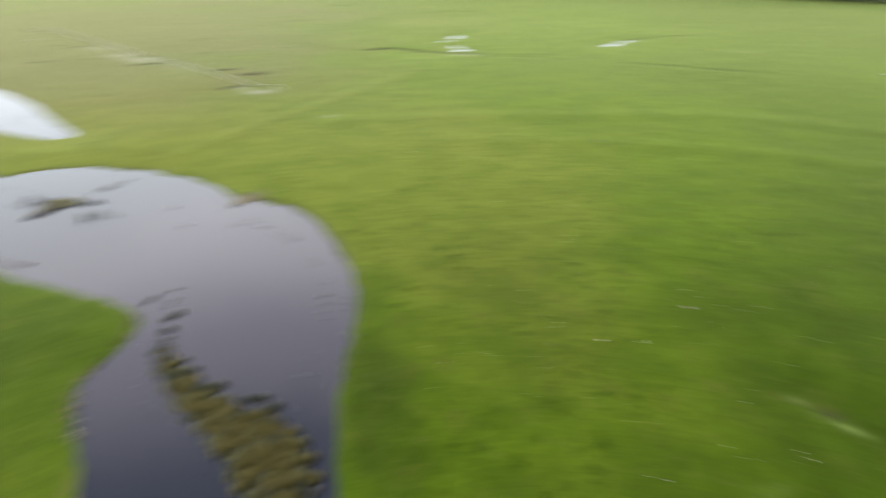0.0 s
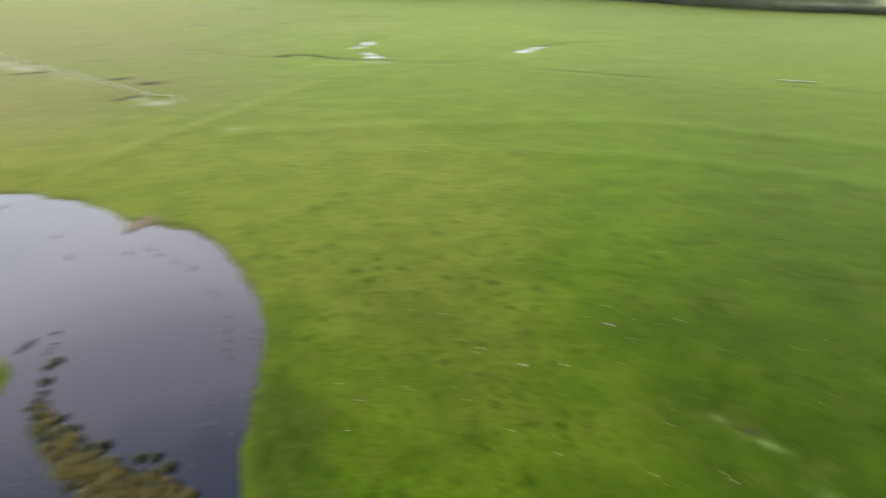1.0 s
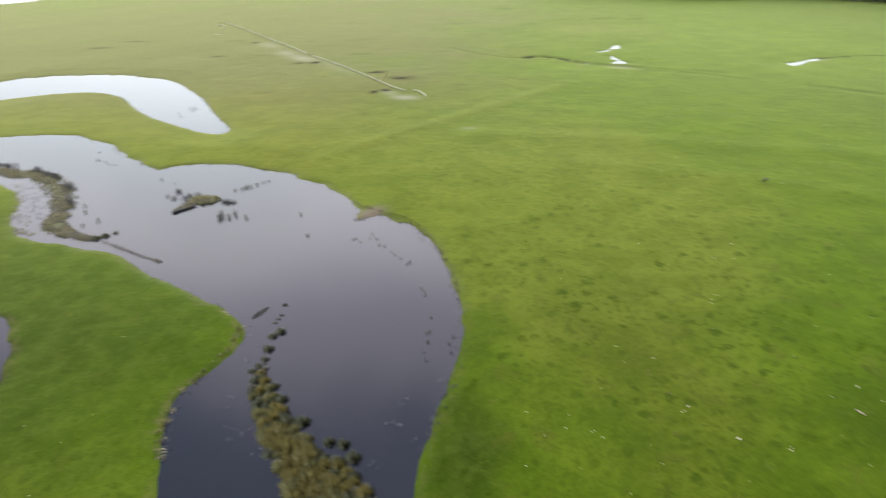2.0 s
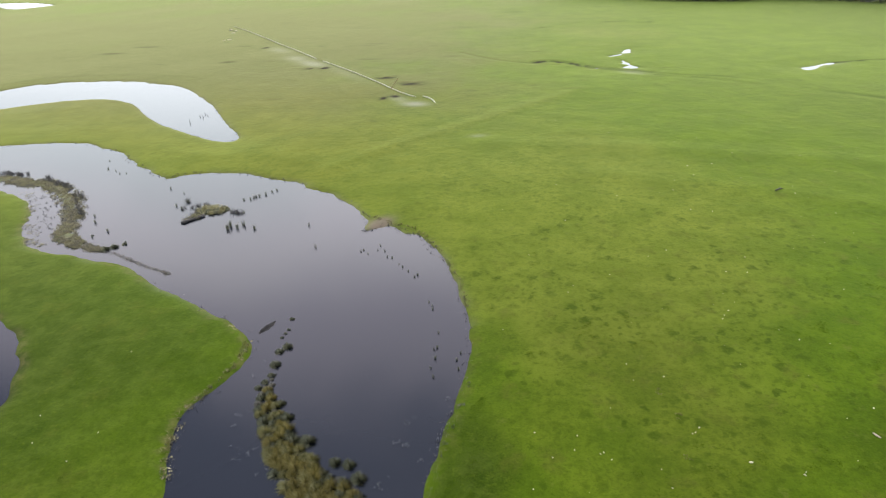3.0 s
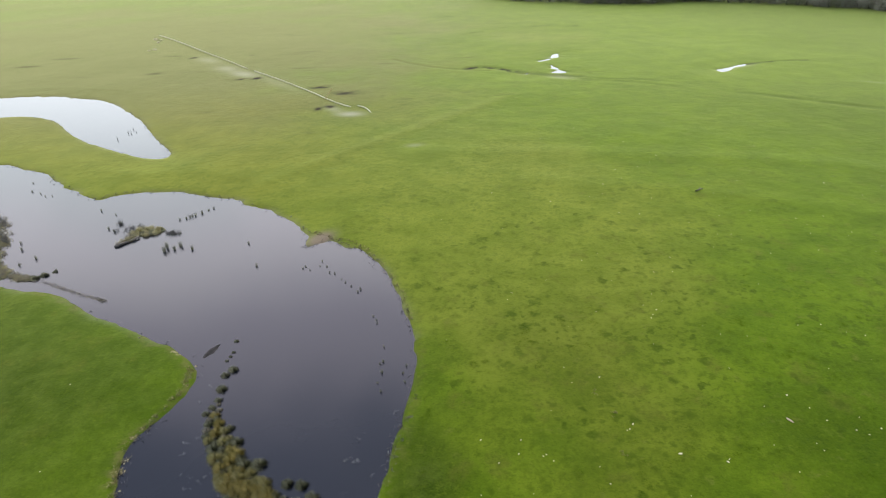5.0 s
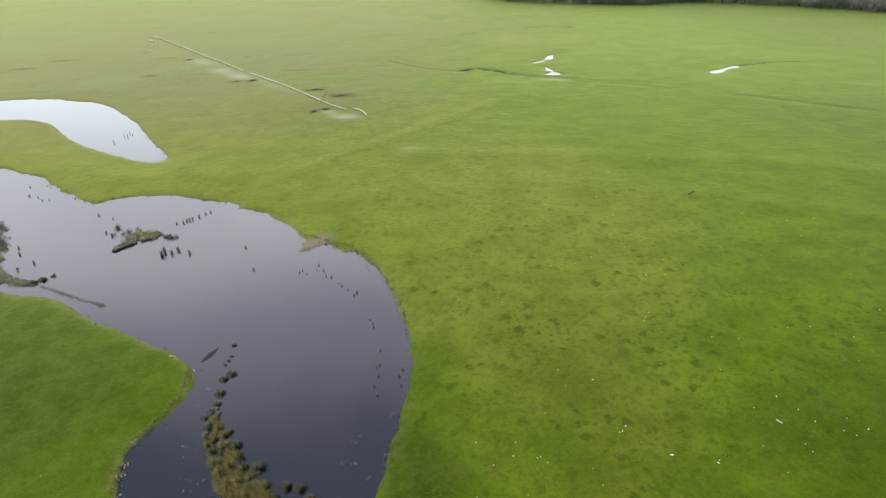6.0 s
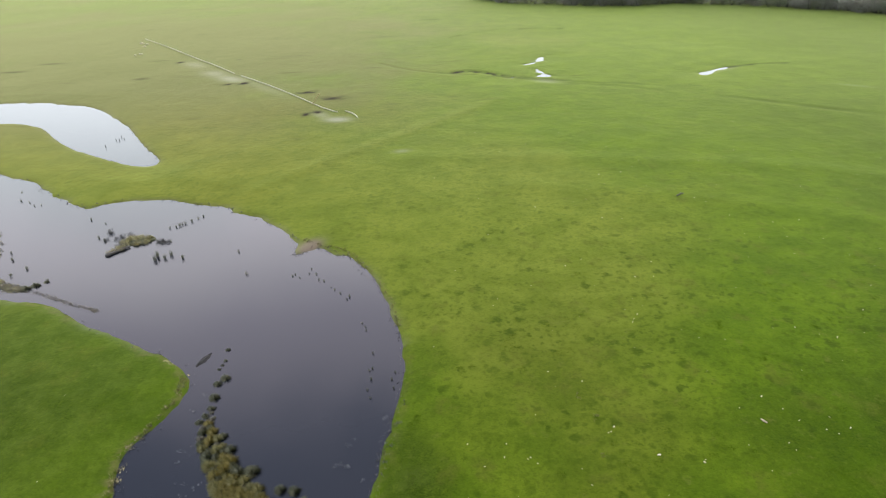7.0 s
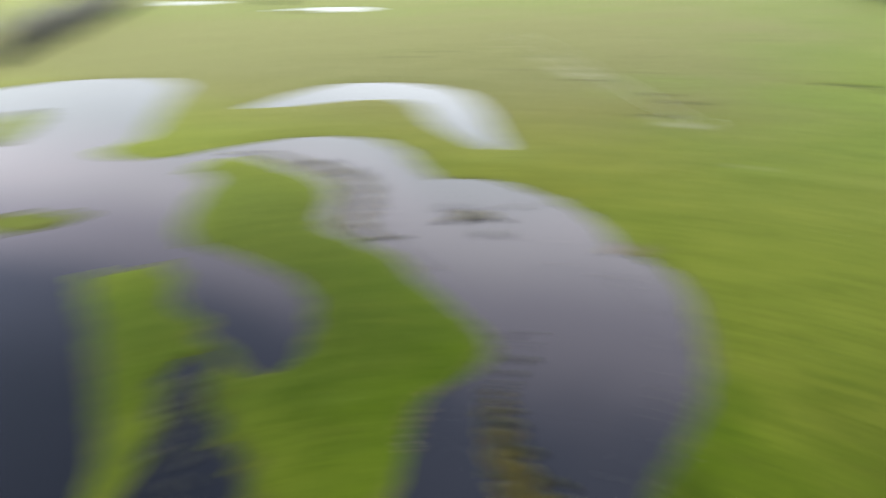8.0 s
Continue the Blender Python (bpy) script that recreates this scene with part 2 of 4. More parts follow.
REED = blade_material("faded_reed_stems", (0.46, 0.41, 0.19), (0.37, 0.34, 0.16), (0.64, 0.58, 0.36), 0.1, 0.4, 0.4)
TUSSOCK = blade_material("rank_tussock_grass", (0.050, 0.094, 0.003), (0.050, 0.094, 0.003), (0.075, 0.125, 0.004), 0.02, dapple=0.0)
REED_GREY = blade_material("grey_olive_reeds", (0.29, 0.255, 0.18), (0.22, 0.205, 0.15), (0.40, 0.37, 0.29), 0.1, 0.4)
STRAW = blade_material("dry_bank_grass_blades", (0.21, 0.165, 0.055), (0.15, 0.14, 0.045), (0.38, 0.32, 0.15))
STONE = mottled("pale_limestone", (0.60, 0.54, 0.30), (0.76, 0.70, 0.44), 6.0, 0.8, 0.3, 0.3)
STONE_BEIGE = mottled("beige_sandstone", (0.46, 0.37, 0.24), (0.60, 0.50, 0.34), 6.0, 0.8, 0.3, 0.3)
PIPE = mottled("weathered_cream_plastic", (0.84, 0.80, 0.52), (0.92, 0.89, 0.66), 1.5, 0.6, 0.1, 0.25)
WOOD = mottled("weathered_yellow_timber", (0.42, 0.34, 0.14), (0.55, 0.46, 0.22), 4.0, 0.8, 0.3, 0.3)
CLOD = mottled("dry_bank_clods", (0.26, 0.22, 0.10), (0.42, 0.36, 0.19), 3.0, 0.9, 0.3, 0.3)
LOG = mottled("wet_dark_log_bark", (0.10, 0.088, 0.070), (0.19, 0.17, 0.14), 5.0, 0.7, 0.5, 0.5)
MAT_DEBRIS = mottled("sodden_dead_reed", (0.022, 0.019, 0.017), (0.060, 0.052, 0.046), 5.0, 0.6, 0.4, 0.3)
HUMMOCK = mottled("mossy_hummock_peat", (0.060, 0.062, 0.028), (0.10, 0.10, 0.044), 3.0, 0.9, 0.6, 0.4)
BARK = mottled("grey_tree_bark", (0.060, 0.052, 0.045), (0.11, 0.098, 0.085), 3.0, 0.9, 0.4, 0.3)
# TWIG and EVERGREEN carry distance haze as paler colour; TWIG_DARK and HEDGE stay dark
TWIG = blade_material("hazed_winter_twigs", (0.35, 0.355, 0.285), (0.40, 0.40, 0.32), (0.46, 0.455, 0.37), 0.05, 0.68, dapple=0.15)
EVERGREEN = blade_material("hazed_hedge_leaves", (0.25, 0.29, 0.165), (0.30, 0.33, 0.20), (0.39, 0.41, 0.29), 0.05, 0.68, dapple=0.15)
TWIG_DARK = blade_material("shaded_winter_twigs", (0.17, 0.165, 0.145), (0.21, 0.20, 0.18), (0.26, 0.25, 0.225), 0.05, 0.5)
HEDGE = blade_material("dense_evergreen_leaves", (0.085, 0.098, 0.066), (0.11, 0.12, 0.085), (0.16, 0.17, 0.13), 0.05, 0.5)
PALE_WALL = mottled("pale_rendered_wall", (0.76, 0.74, 0.70), (0.84, 0.82, 0.78), 1.0, 0.85, 0.1, 0.15)
ROOF = mottled("pale_sheet_metal_roof", (0.60, 0.60, 0.58), (0.72, 0.72, 0.70), 0.7, 0.5, 0.1, 0.2)
BROWN_DOOR = mottled("brown_shed_door_paint", (0.20, 0.16, 0.12), (0.27, 0.22, 0.17), 2.0, 0.6)


# ---- mesh helpers ----
def mesh_object(name, verts, faces, material, parent=None, label="", smooth=False):
    data = bpy.data.meshes.new(name)
    data.from_pydata([tuple(v) for v in verts], [], [tuple(f) for f in faces])
    data.materials.append(material)
    if smooth:
        data.polygons.foreach_set("use_smooth", [True] * len(data.polygons))
    ob = new(name, data)
    ob.parent = parent
    return tagged(ob, label) if label else ob


def part(name, bm, material, parent, label="", smooth=False):
    data = bpy.data.meshes.new(name)
    bm.to_mesh(data)
    bm.free()
    data.materials.append(material)
    if smooth:
        data.polygons.foreach_set("use_smooth", [True] * len(data.polygons))
    ob = new(name, data)
    ob.parent = parent
    return tagged(ob, label) if label else ob


def lattice(x, y, seed):
    h = (x * 374761393 + y * 668265263 + seed * 69069) & 0xFFFFFFFF
    h = ((h ^ (h >> 13)) * 1274126177) & 0xFFFFFFFF
    return ((h ^ (h >> 16)) & 0xFFFF) / 65535.0


def value_noise(x, y, size, seed=0):
    """Smooth noise from -1 to 1 with features of that size in metres."""
    u, v = x / size, y / size
    i, j = np.floor(u).astype(np.int64), np.floor(v).astype(np.int64)
    a, b = u - i, v - j
    a, b = a * a * (3 - 2 * a), b * b * (3 - 2 * b)
    low = lattice(i, j, seed) * (1 - a) + lattice(i + 1, j, seed) * a
    high = lattice(i, j + 1, seed) * (1 - a) + lattice(i + 1, j + 1, seed) * a
    return (low * (1 - b) + high * b) * 2 - 1


def smooth_loop(points, steps=4, closed=True):
    """A Catmull-Rom curve through the points."""
    p = np.array(points, float)
    n = len(p)
    out = []
    for i in range(n if closed else n - 1):
        a, b, c, d = (p[j % n] if closed else p[min(max(j, 0), n - 1)] for j in (i - 1, i, i + 1, i + 2))
        for s in range(steps):
            t = s / steps
            out.append(0.5 * (2 * b + (c - a) * t + (2 * a - 5 * b + 4 * c - d) * t**2 + (3 * b - a - 3 * c + d) * t**3))
    if not closed:
        out.append(p[-1])
    return np.array(out)


def line_distance(x, y, line, closed):
    best = np.full(x.shape, 1e9)
    ends = np.roll(line, -1, 0) if closed else line[1:]
    for a, b in zip(line, ends):
        d = b - a
        t = np.clip(((x - a[0]) * d[0] + (y - a[1]) * d[1]) / max(d @ d, 1e-9), 0, 1)
        best = np.minimum(best, (x - a[0] - t * d[0]) ** 2 + (y - a[1] - t * d[1]) ** 2)
    return np.sqrt(best)


def inside(x, y, line):
    hit = np.zeros(x.shape, bool)
    for a, b in zip(line, np.roll(line, -1, 0)):
        if a[1] != b[1]:
            hit ^= ((a[1] > y) != (b[1] > y)) & (x < (b[0] - a[0]) * (y - a[1]) / (b[1] - a[1]) + a[0])
    return hit


# ---- the flooded meadow: shorelines ----
FAR_SHORE = [
    (-92, 62.5), (-89.5, 68), (-84.5, 74), (-78, 79.7), (-73.4, 82), (-66, 83.2), (-61, 82.6), (-57.3, 80.6), (-53, 78.3),
    (-49.5, 74.8), (-45.6, 71.8), (-42.3, 69.6), (-40.5, 70.6), (-37.5, 71.2), (-33.1, 71), (-29, 69.5), (-24.9, 67.6),
    (-21.2, 64.9), (-18.3, 62.5), (-15.7, 59.6), (-15.0, 57.4), (-14.7, 55.6), (-13.4, 56.4), (-12.4, 56.8), (-10.8, 55.4),
    (-9, 54.7), (-7, 50.8), (-5.4, 47.1), (-4.1, 42.6), (-3.4, 37.6), (-3.5, 33.3), (-4, 30), (-4.5, 27), (-4.8, 24.6), (-5.1, 21), (-6, 12),
]
NEAR_SHORE = [
    (-17, 9), (-18.0, 20), (-19.2, 24.6), (-20.1, 26.5), (-20.7, 29.7), (-20, 31.7), (-19.1, 34.9), (-19.4, 37.5), (-22.2, 39.8),
    (-28.1, 43.3), (-33.4, 46.7), (-39.1, 49.3), (-46.4, 51.2), (-50.5, 54.8), (-52.5, 58.6), (-55.5, 62.5), (-60, 65.1),
    (-66.4, 66.6), (-72.9, 68.5), (-79.8, 69.2), (-83.2, 66), (-82.8, 61.5),
]
LEFT_FLOOD = [
    (-84, 63), (-82, 61.5), (-74.8, 59.2), (-70.8, 51.7), (-65.5, 45), (-61, 42.3), (-58, 40.8), (-60.7, 37), (-62.5, 33.8), (-66.5, 33),
    (-57, 27.2), (-45.2, 19.7), (-38.5, 15), (-35.5, 10), (-34, 0), (-60, -12), (-105, -8), (-150, 20), (-190, 52), (-212, 84),
    (-193, 108), (-175, 114), (-156, 116), (-141, 109.5), (-132, 100), (-119.5, 85), (-108.6, 73), (-109.5, 65.5), (-102.8, 62.5), (-92, 64),
]
HOOK_POND = [
    (-60, 42.2), (-55, 42.1), (-50.5, 41.6), (-45, 40.8), (-40.9, 39.3), (-36.7, 36), (-34.3, 32.2), (-33.4, 29.2), (-34.2, 27.3),
    (-36.5, 26.9), (-39.6, 28.3), (-43, 28.9), (-45.6, 31), (-51.3, 32.4), (-54.8, 35.6), (-59.5, 38),
]
WHITE_POND = [
    (-104.2, 97), (-103.2, 102.5), (-101.5, 110.2), (-97, 117.3), (-90.5, 120.4), (-82.6, 121.4), (-73.5, 120.2), (-65.4, 117), (-60, 113),
    (-55.1, 107.6), (-51, 102.6), (-47.6, 97.3), (-44.8, 92.8), (-41.6, 88.5), (-39.5, 85.3), (-39.8, 83.2), (-42.8, 83.8),
    (-46.6, 86.2), (-52, 89.8), (-56.6, 93.5), (-61, 98), (-64.4, 102), (-67.5, 105), (-70.8, 106.7), (-75.2, 107.5), (-82, 106), (-88.2, 102.4),
    (-94.7, 97.8), (-101, 95.8),
]
FAR_POND = [(-251, 261.8), (-233, 267.5), (-217, 271.5), (-201, 268), (-187.5, 258.3), (-198.8, 248.8), (-209.6, 256.6), (-224, 262.6), (-238, 260.6)]
FARTHEST_POND = [(-415, 336), (-386, 331), (-352, 320), (-361, 311), (-378, 305), (-398, 313)]
MARSH = [(-42.4, 24.4), (-38, 19.8), (-33.5, 14.2), (-31, 7), (-22, 7), (-26.1, 16.9), (-31.2, 19.8), (-36.6, 23.2), (-39.6, 26.0), (-41.5, 26.6)]
PUDDLES = [
    [(19.0, 135.6), (20.4, 136.7), (21.6, 138.9), (23.2, 142.4), (23.9, 142.6), (23.7, 140.2), (22.3, 138.2), (20.6, 135.9)],
    [(20.3, 130.9), (21.2, 130.9), (21.3, 128.5), (22.1, 126.6), (22.9, 124.2), (21.6, 124.1), (19.9, 124.4), (20.2, 126.2), (20.9, 127.4), (20.5, 128.8)],
    [(13.7, 124.9), (15.3, 125.3), (15.2, 124.2), (13.9, 123.7)],
    [(50.3, 122.2), (51.6, 123.0), (53.2, 123.9), (55.2, 124.9), (57.4, 126.0), (57.0, 125.0), (55.0, 123.9), (53.2, 122.3), (52.2, 120.9), (50.8, 120.8)],
    [(21.9, 19.8), (22.25, 19.6), (22.7, 18.8), (22.4, 18.7), (22.0, 19.2)],
]
POOLS = [FAR_SHORE + NEAR_SHORE, LEFT_FLOOD, HOOK_POND, WHITE_POND, FAR_POND, FARTHEST_POND]


def shore_distance(x, y):
    """Metres from the nearest waterline: below zero in the water. Far from any water it is 12."""
    best = np.full(x.shape, 12.0)
    for k, loop in enumerate(POOLS + PUDDLES):
        line = smooth_loop(loop)
        (x0, y0), (x1, y1) = line.min(0) - 12, line.max(0) + 12
        near = (x > x0) & (x < x1) & (y > y0) & (y < y1)
        if near.any():
            d = line_distance(x[near], y[near], line, True)
            d[inside(x[near], y[near], line)] *= -1
            d += 0.12 * (k >= len(POOLS))
            best[near] = np.minimum(best[near], d)
    return best


def graded(*stretches):
    """Grid lines from stretches of (start, end, first step, last step)."""
    out = []
    for a, b, s0, s1 in stretches:
        v = a
        while v < b:
            out.append(v)
            v += s0 + (s1 - s0) * (v - a) / (b - a)
    return np.array(out + [stretches[-1][1]])


def blob(x, y, cx, cy, rx, ry, turn=0.0):
    c, s = math.cos(radians(turn)), math.sin(radians(turn))
    u, v = ((x - cx) * c + (y - cy) * s) / rx, (-(x - cx) * s + (y - cy) * c) / ry
    return np.exp(-(u * u + v * v))


def band(x, y, points, width):
    line = smooth_loop(points, 3, False)
    (x0, y0), (x1, y1) = line.min(0) - 4 * width, line.max(0) + 4 * width
    near = (x > x0) & (x < x1) & (y > y0) & (y < y1)
    out = np.zeros(x.shape)
    out[near] = np.exp(-((line_distance(x[near], y[near], line, False) / width) ** 2))
    return out


RUT_A = [(14.3, 125.9), (20.3, 121.1), (25, 117.7), (33.5, 114.1), (41.8, 108.4), (49.6, 103.9), (57, 98), (66, 91.5), (78.1, 84.9), (92.1, 73.6), (103, 64)]
RUT_D = [(20.5, 123.2), (24.5, 119.8), (28.5, 117.6), (34.5, 116.0), (40, 113.4)]
RUT_B = [(-12, 142), (-6, 135.1), (1, 130.4), (8, 128)]
RUT_C = [(57.0, 125.4), (60.5, 126.2), (64.4, 126.6), (69, 126.4)]
STREAK = [(4.2, 169.2), (8, 173.2), (13.2, 177.3), (20, 179), (34, 175.8)]
BANK = [(-23.2, 71.1), (-19, 77.6), (-11, 86.4), (-1.3, 96.4), (10.5, 109)]
ARC_A = [(-4, 82), (13.5, 79.5), (28.5, 76.5), (47, 71.4), (62.4, 60.6), (72.6, 51.5), (80, 42)]
ARC_B = [(8.9, 70.5), (24.6, 66.2), (39.7, 59.6), (53, 50.2), (65.4, 37.1)]
DITCH = [(3.8, 130.7), (7, 131), (10, 129.5), (12.8, 126.6), (16, 124.6), (24, 120.5)]


REED_BED = [(-82, 71.2, 0.5), (-76, 71.6, 0.7), (-69, 70.2, 0.9), (-62.7, 69.0, 1.3), (-59.6, 68.2, 1.4), (-56.6, 67.4, 1.5), (-53.2, 65.5, 1.6), (-50.0, 62.4, 1.7), (-47.7, 59.3, 1.4), (-46.3, 56.4, 1.3), (-45.2, 54.0, 1.2), (-43.0, 52.4, 0.8), (-40.6, 51.4, 0.55), (-39.3, 51.1, 0.3)]


def build_ground():
    xs = graded((-3000, -440, 500, 14), (-440, -112, 7, 0.9), (-112, -64, 0.55, 0.3), (-64, 2, 0.22, 0.22), (2, 62, 0.3, 0.5), (62, 260, 0.6, 9), (260, 3000, 10, 500))
    ys = graded((-800, -20, 200, 4), (-20, 14, 3, 0.35), (14, 62, 0.22, 0.24), (62, 145, 0.26, 0.5), (145, 300, 0.6, 3), (300, 350, 3, 5), (350, 4000, 6, 600))
    x, y = (a.ravel() for a in np.meshgrid(xs, ys))
    raw = shore_distance(x, y)
    rough = 0.42 * value_noise(x, y, 1.7, 1) + 0.26 * value_noise(x, y, 0.7, 2) + 0.5 * value_noise(x, y, 5.0, 3)
    d = raw + rough * np.clip(np.hypot(x, y) / 90, 0.45, 1.0) * np.interp(y, [58, 90, 112, 124], [0.8, 0.32, 0.32, 0.75]) + 0.4 * value_noise(x, y, 0.9, 33) * (y > 118) * (x < 40)
    out = np.clip(d, 0, None)
    z = np.where(d > 0, 0.10 * (1 - np.exp(-out / 0.4)) + 0.14 * np.clip(out / 6, 0, 1), np.clip(0.2 * d, -0.14, 0))
    firm = np.clip((out - 0.5) / 5, 0, 1)
    z += firm * (0.07 * value_noise(x, y, 14, 5) + 0.014 * value_noise(x, y, 2.6, 6) + 0.010 * value_noise(x, y, 0.8, 7))
    shoal = band(x, y, [(a, b) for a, b, _ in REED_BED[1:12]], 1.1)
    z = np.where(raw < 0.3, np.maximum(z, -0.06 + 0.085 * shoal * (1 + 0.8 * value_noise(x, y, 1.1, 31) + 0.5 * value_noise(x, y, 0.4, 32))), z)
    # grassy shoals that break the western flood
    shoals = blob(x, y, -151, 69.5, 15, 4.5, -38) + 0.50 * blob(x, y, -90, 38.5, 9, 4, 20)
    z = np.where(raw < 0, z + shoals * (0.30 + 0.10 * value_noise(x, y, 1.6, 45)), z)
    marsh_line = smooth_loop(MARSH)
    swampy = line_distance(x, y, marsh_line, True) * np.where(inside(x, y, marsh_line), -1, 1)
    swamp = np.clip(0.85 - swampy / 1.6 + 0.4 * value_noise(x, y, 1.4, 8), 0, 1)
    z = np.where(raw > 0.4, z - swamp * (z + 0.045 + 0.05 * value_noise(x, y, 0.9, 9)), z)
    ruts = band(x, y, RUT_A, 0.8) * (0.45 + 0.75 * value_noise(x, y, 6, 11)) + 0.6 * band(x, y, RUT_D, 0.4) + 0.8 * band(x, y, RUT_B, 0.5) + 0.8 * band(x, y, RUT_C, 0.45)
    ditch = band(x, y, DITCH, 1.3)
    trench = band(x, y, DITCH[:4], 0.9) * np.clip(0.65 + 0.8 * value_noise(x, y, 0.9, 21), 0, 1)
    bank = band(x, y, BANK, 1.6)
    z += firm * (0.08 * bank - 0.055 * ruts - 0.12 * ditch + 0.07 * band(x, y, ARC_A, 2.2) + 0.07 * band(x, y, ARC_B, 2.2))

    # yellowing, plus lens vignetting painted in: near and right turf darker, middle lighter
    dry_and_vignette = -np.interp(x, [-400, 2, 30, 60, 100, 300], [-11, 0, 0.4, 0.85, 1.5, 2.0]) - 0.6 * np.clip((55 - y) / 25, 0, 1) + 0.35 * value_noise(x, y, 30, 12) - 1.4 * blob(x, y, -33, 38, 14, 12) - 1.2 * blob(x, y, -50, 27, 16, 9) + 1.15 * blob(x, y, 10, 46, 16, 26) + 0.5 * blob(x, y, 3, 46, 7, 12) + 0.5 * blob(x, y, 22, 66, 30, 22)
    dry_and_vignette += 0.5 * blob(x, y, 9, 28, 9, 8) - 0.3 * blob(x, y, 22, 30, 9, 12) - 0.25 * np.clip((x - 14) / 12, 0, 1) * np.clip((80 - y) / 15, 0, 1) + 0.5 * blob(x, y, 8, 60, 18, 20) - 0.40 * np.clip((44 - y) / 16, 0, 1) * np.clip((x + 2) / 6, 0, 1) * np.clip((34 - x) / 12, 0, 1) - 1.5 * blob(x, y, -2.0, 25, 2.6, 11) * np.clip(0.8 + 0.6 * value_noise(x, y, 3, 47), 0, 1.3) + 0.4 * bank + 0.3 * np.exp(-out / 2.0) * (y > 52)
    dry_and_vignette = np.clip(0.3 + 0.55 * dry_and_vignette, -0.8, 1) * np.clip(1.3 - np.clip(y - 150, 0, None) / 120, 0.35, 1)
    silt = 0.55 * blob(x, y, -55, 149, 4.5, 1.9, -50) + 0.65 * blob(x, y, -47.6, 139, 3.6, 2.1, -48) + 0.9 * blob(x, y, -42.4, 133.2, 3.8, 1.8, -42)
    silt += blob(x, y, -16.2, 101.0, 2.1, 1.3, -8) + 0.5 * blob(x, y, -19.4, 104.2, 2.3, 1.2, -55) + 0.25 * blob(x, y, -33, 124, 9, 1.5, -52)
    silt += 0.65 * blob(x, y, 20.9, 120.6, 2.4, 1.4, -38) + 0.4 * blob(x, y, 56.5, 124.0, 3.5, 0.7, 28) + 0.3 * blob(x, y, 72, 108, 3, 0.5, -35) + 0.45 * blob(x, y, -5.2, 84.4, 1.2, 0.7)
    silt += 0.30 * np.exp(-out / 0.35) * (d > -0.2) * (y > 40) * np.clip(0.7 + 0.8 * value_noise(x, y, 2.2, 35), 0, 1)
    silt += np.clip(1.5 * blob(x, y, 192, 152, 40, 16, -42), 0, 0.85) * np.clip(0.75 + 0.5 * value_noise(x, y, 9, 51), 0, 1)
    silt += 0.8 * shoal * (raw < 0.3)
    mud = 1.2 * blob(x, y, -38.7, 129.0, 0.9, 0.9) + 1.0 * blob(x, y, -40.8, 128.6, 1.7, 0.8) + 1.3 * blob(x, y, -22.0, 104.6, 0.7, 1.0) + 1.3 * blob(x, y, -20.4, 105.6, 0.9, 0.8)
    mud += 0.85 * blob(x, y, -18.6, 114.0, 2.4, 1.5) + 0.9 * blob(x, y, -24.5, 119.2, 1.7, 0.9) + 0.8 * blob(x, y, -23.0, 120.0, 0.6, 1.0)
    mud += 0.9 * blob(x, y, -59.5, 152.4, 0.9, 0.9) + 0.6 * blob(x, y, -45.9, 152.4, 0.6, 0.6) + 0.5 * blob(x, y, -21.1, 91.9, 1.2, 0.9)
    mud *= np.clip(0.85 + 0.9 * value_noise(x, y, 1.1, 23), 0, 1.3)
    mud += np.interp(x, [3, 9, 13], [1.5, 1.15, 0.8]) * trench + 0.3 * ditch * (x >= 13) + 0.26 * ruts + np.clip(0.5 + value_noise(x, y, 1.3, 49), 0, 1) * (0.55 * band(x, y, RUT_C, 0.7) + 0.5 * band(x, y, STREAK, 0.9)) + 0.6 * blob(x, y, -62.4, 136.7, 1.6, 0.9) + 0.6 * blob(x, y, -97, 149.4, 3, 0.8) + 0.5 * blob(x, y, -92, 157, 3, 0.8)
    mud += 0.7 * swamp + np.clip(0.4 + 1.4 * value_noise(x, y, 0.5, 25), 0, 1) * (1.4 * blob(x, y, 22.2, 19.2, 1.0, 0.35, -40) + 0.8 * blob(x, y, 31.5, 15, 1.6, 0.7, -30)) + np.clip(1 - out / 0.2, 0, 1) * 0.15 * (d > -0.4) + np.clip(1 - out / 0.9, 0, 1) * (0.35 + 0.4 * value_noise(x, y, 2.0, 41)) * (d > -0.6) * (x < -32) * (y < 44)
    mud += np.clip(-0.3 - d, 0, 0.5) * 2 * (1.0 - 0.8 * shoal) * np.clip(1 - 1.6 * shoals, 0, 1)
    mud += 0.45 * blob(x, y, -217, 251, 16, 4.5, -18)
    for n in range(70):
        mx, my = -95 + 125 * lattice(n, 3, 5), 103 + 105 * lattice(n, 8, 5)
        mud += 0.38 * lattice(n, 1, 1) * blob(x, y, mx, my, 0.6 + 2.4 * lattice(n, 2, 2), 0.45)
    straw = 0.75 * np.exp(-((out - 0.3) / 0.4) ** 2) * np.where((x < -14) & (y < 60), 1.0, 0.35) * np.clip(0.6 + 0.7 * value_noise(x, y, 3, 13), 0, 1) * (raw < 4)
    pale = 0.7 * blob(x, y, 21.6, 20.2, 0.5, 0.3, -35) + blob(x, y, 22.8, 17.7, 0.9, 0.3, -50) + 1.2 * blob(x, y, 23.1, 13.4, 0.45, 0.85, 15) + 0.9 * blob(x, y, 19.0, 12.5, 0.7, 0.5) + 0.5 * blob(x, y, 16.1, 14.4, 0.8, 0.4)
    pale *= np.clip(0.75 + 0.8 * value_noise(x, y, 0.6, 37), 0, 1.2)
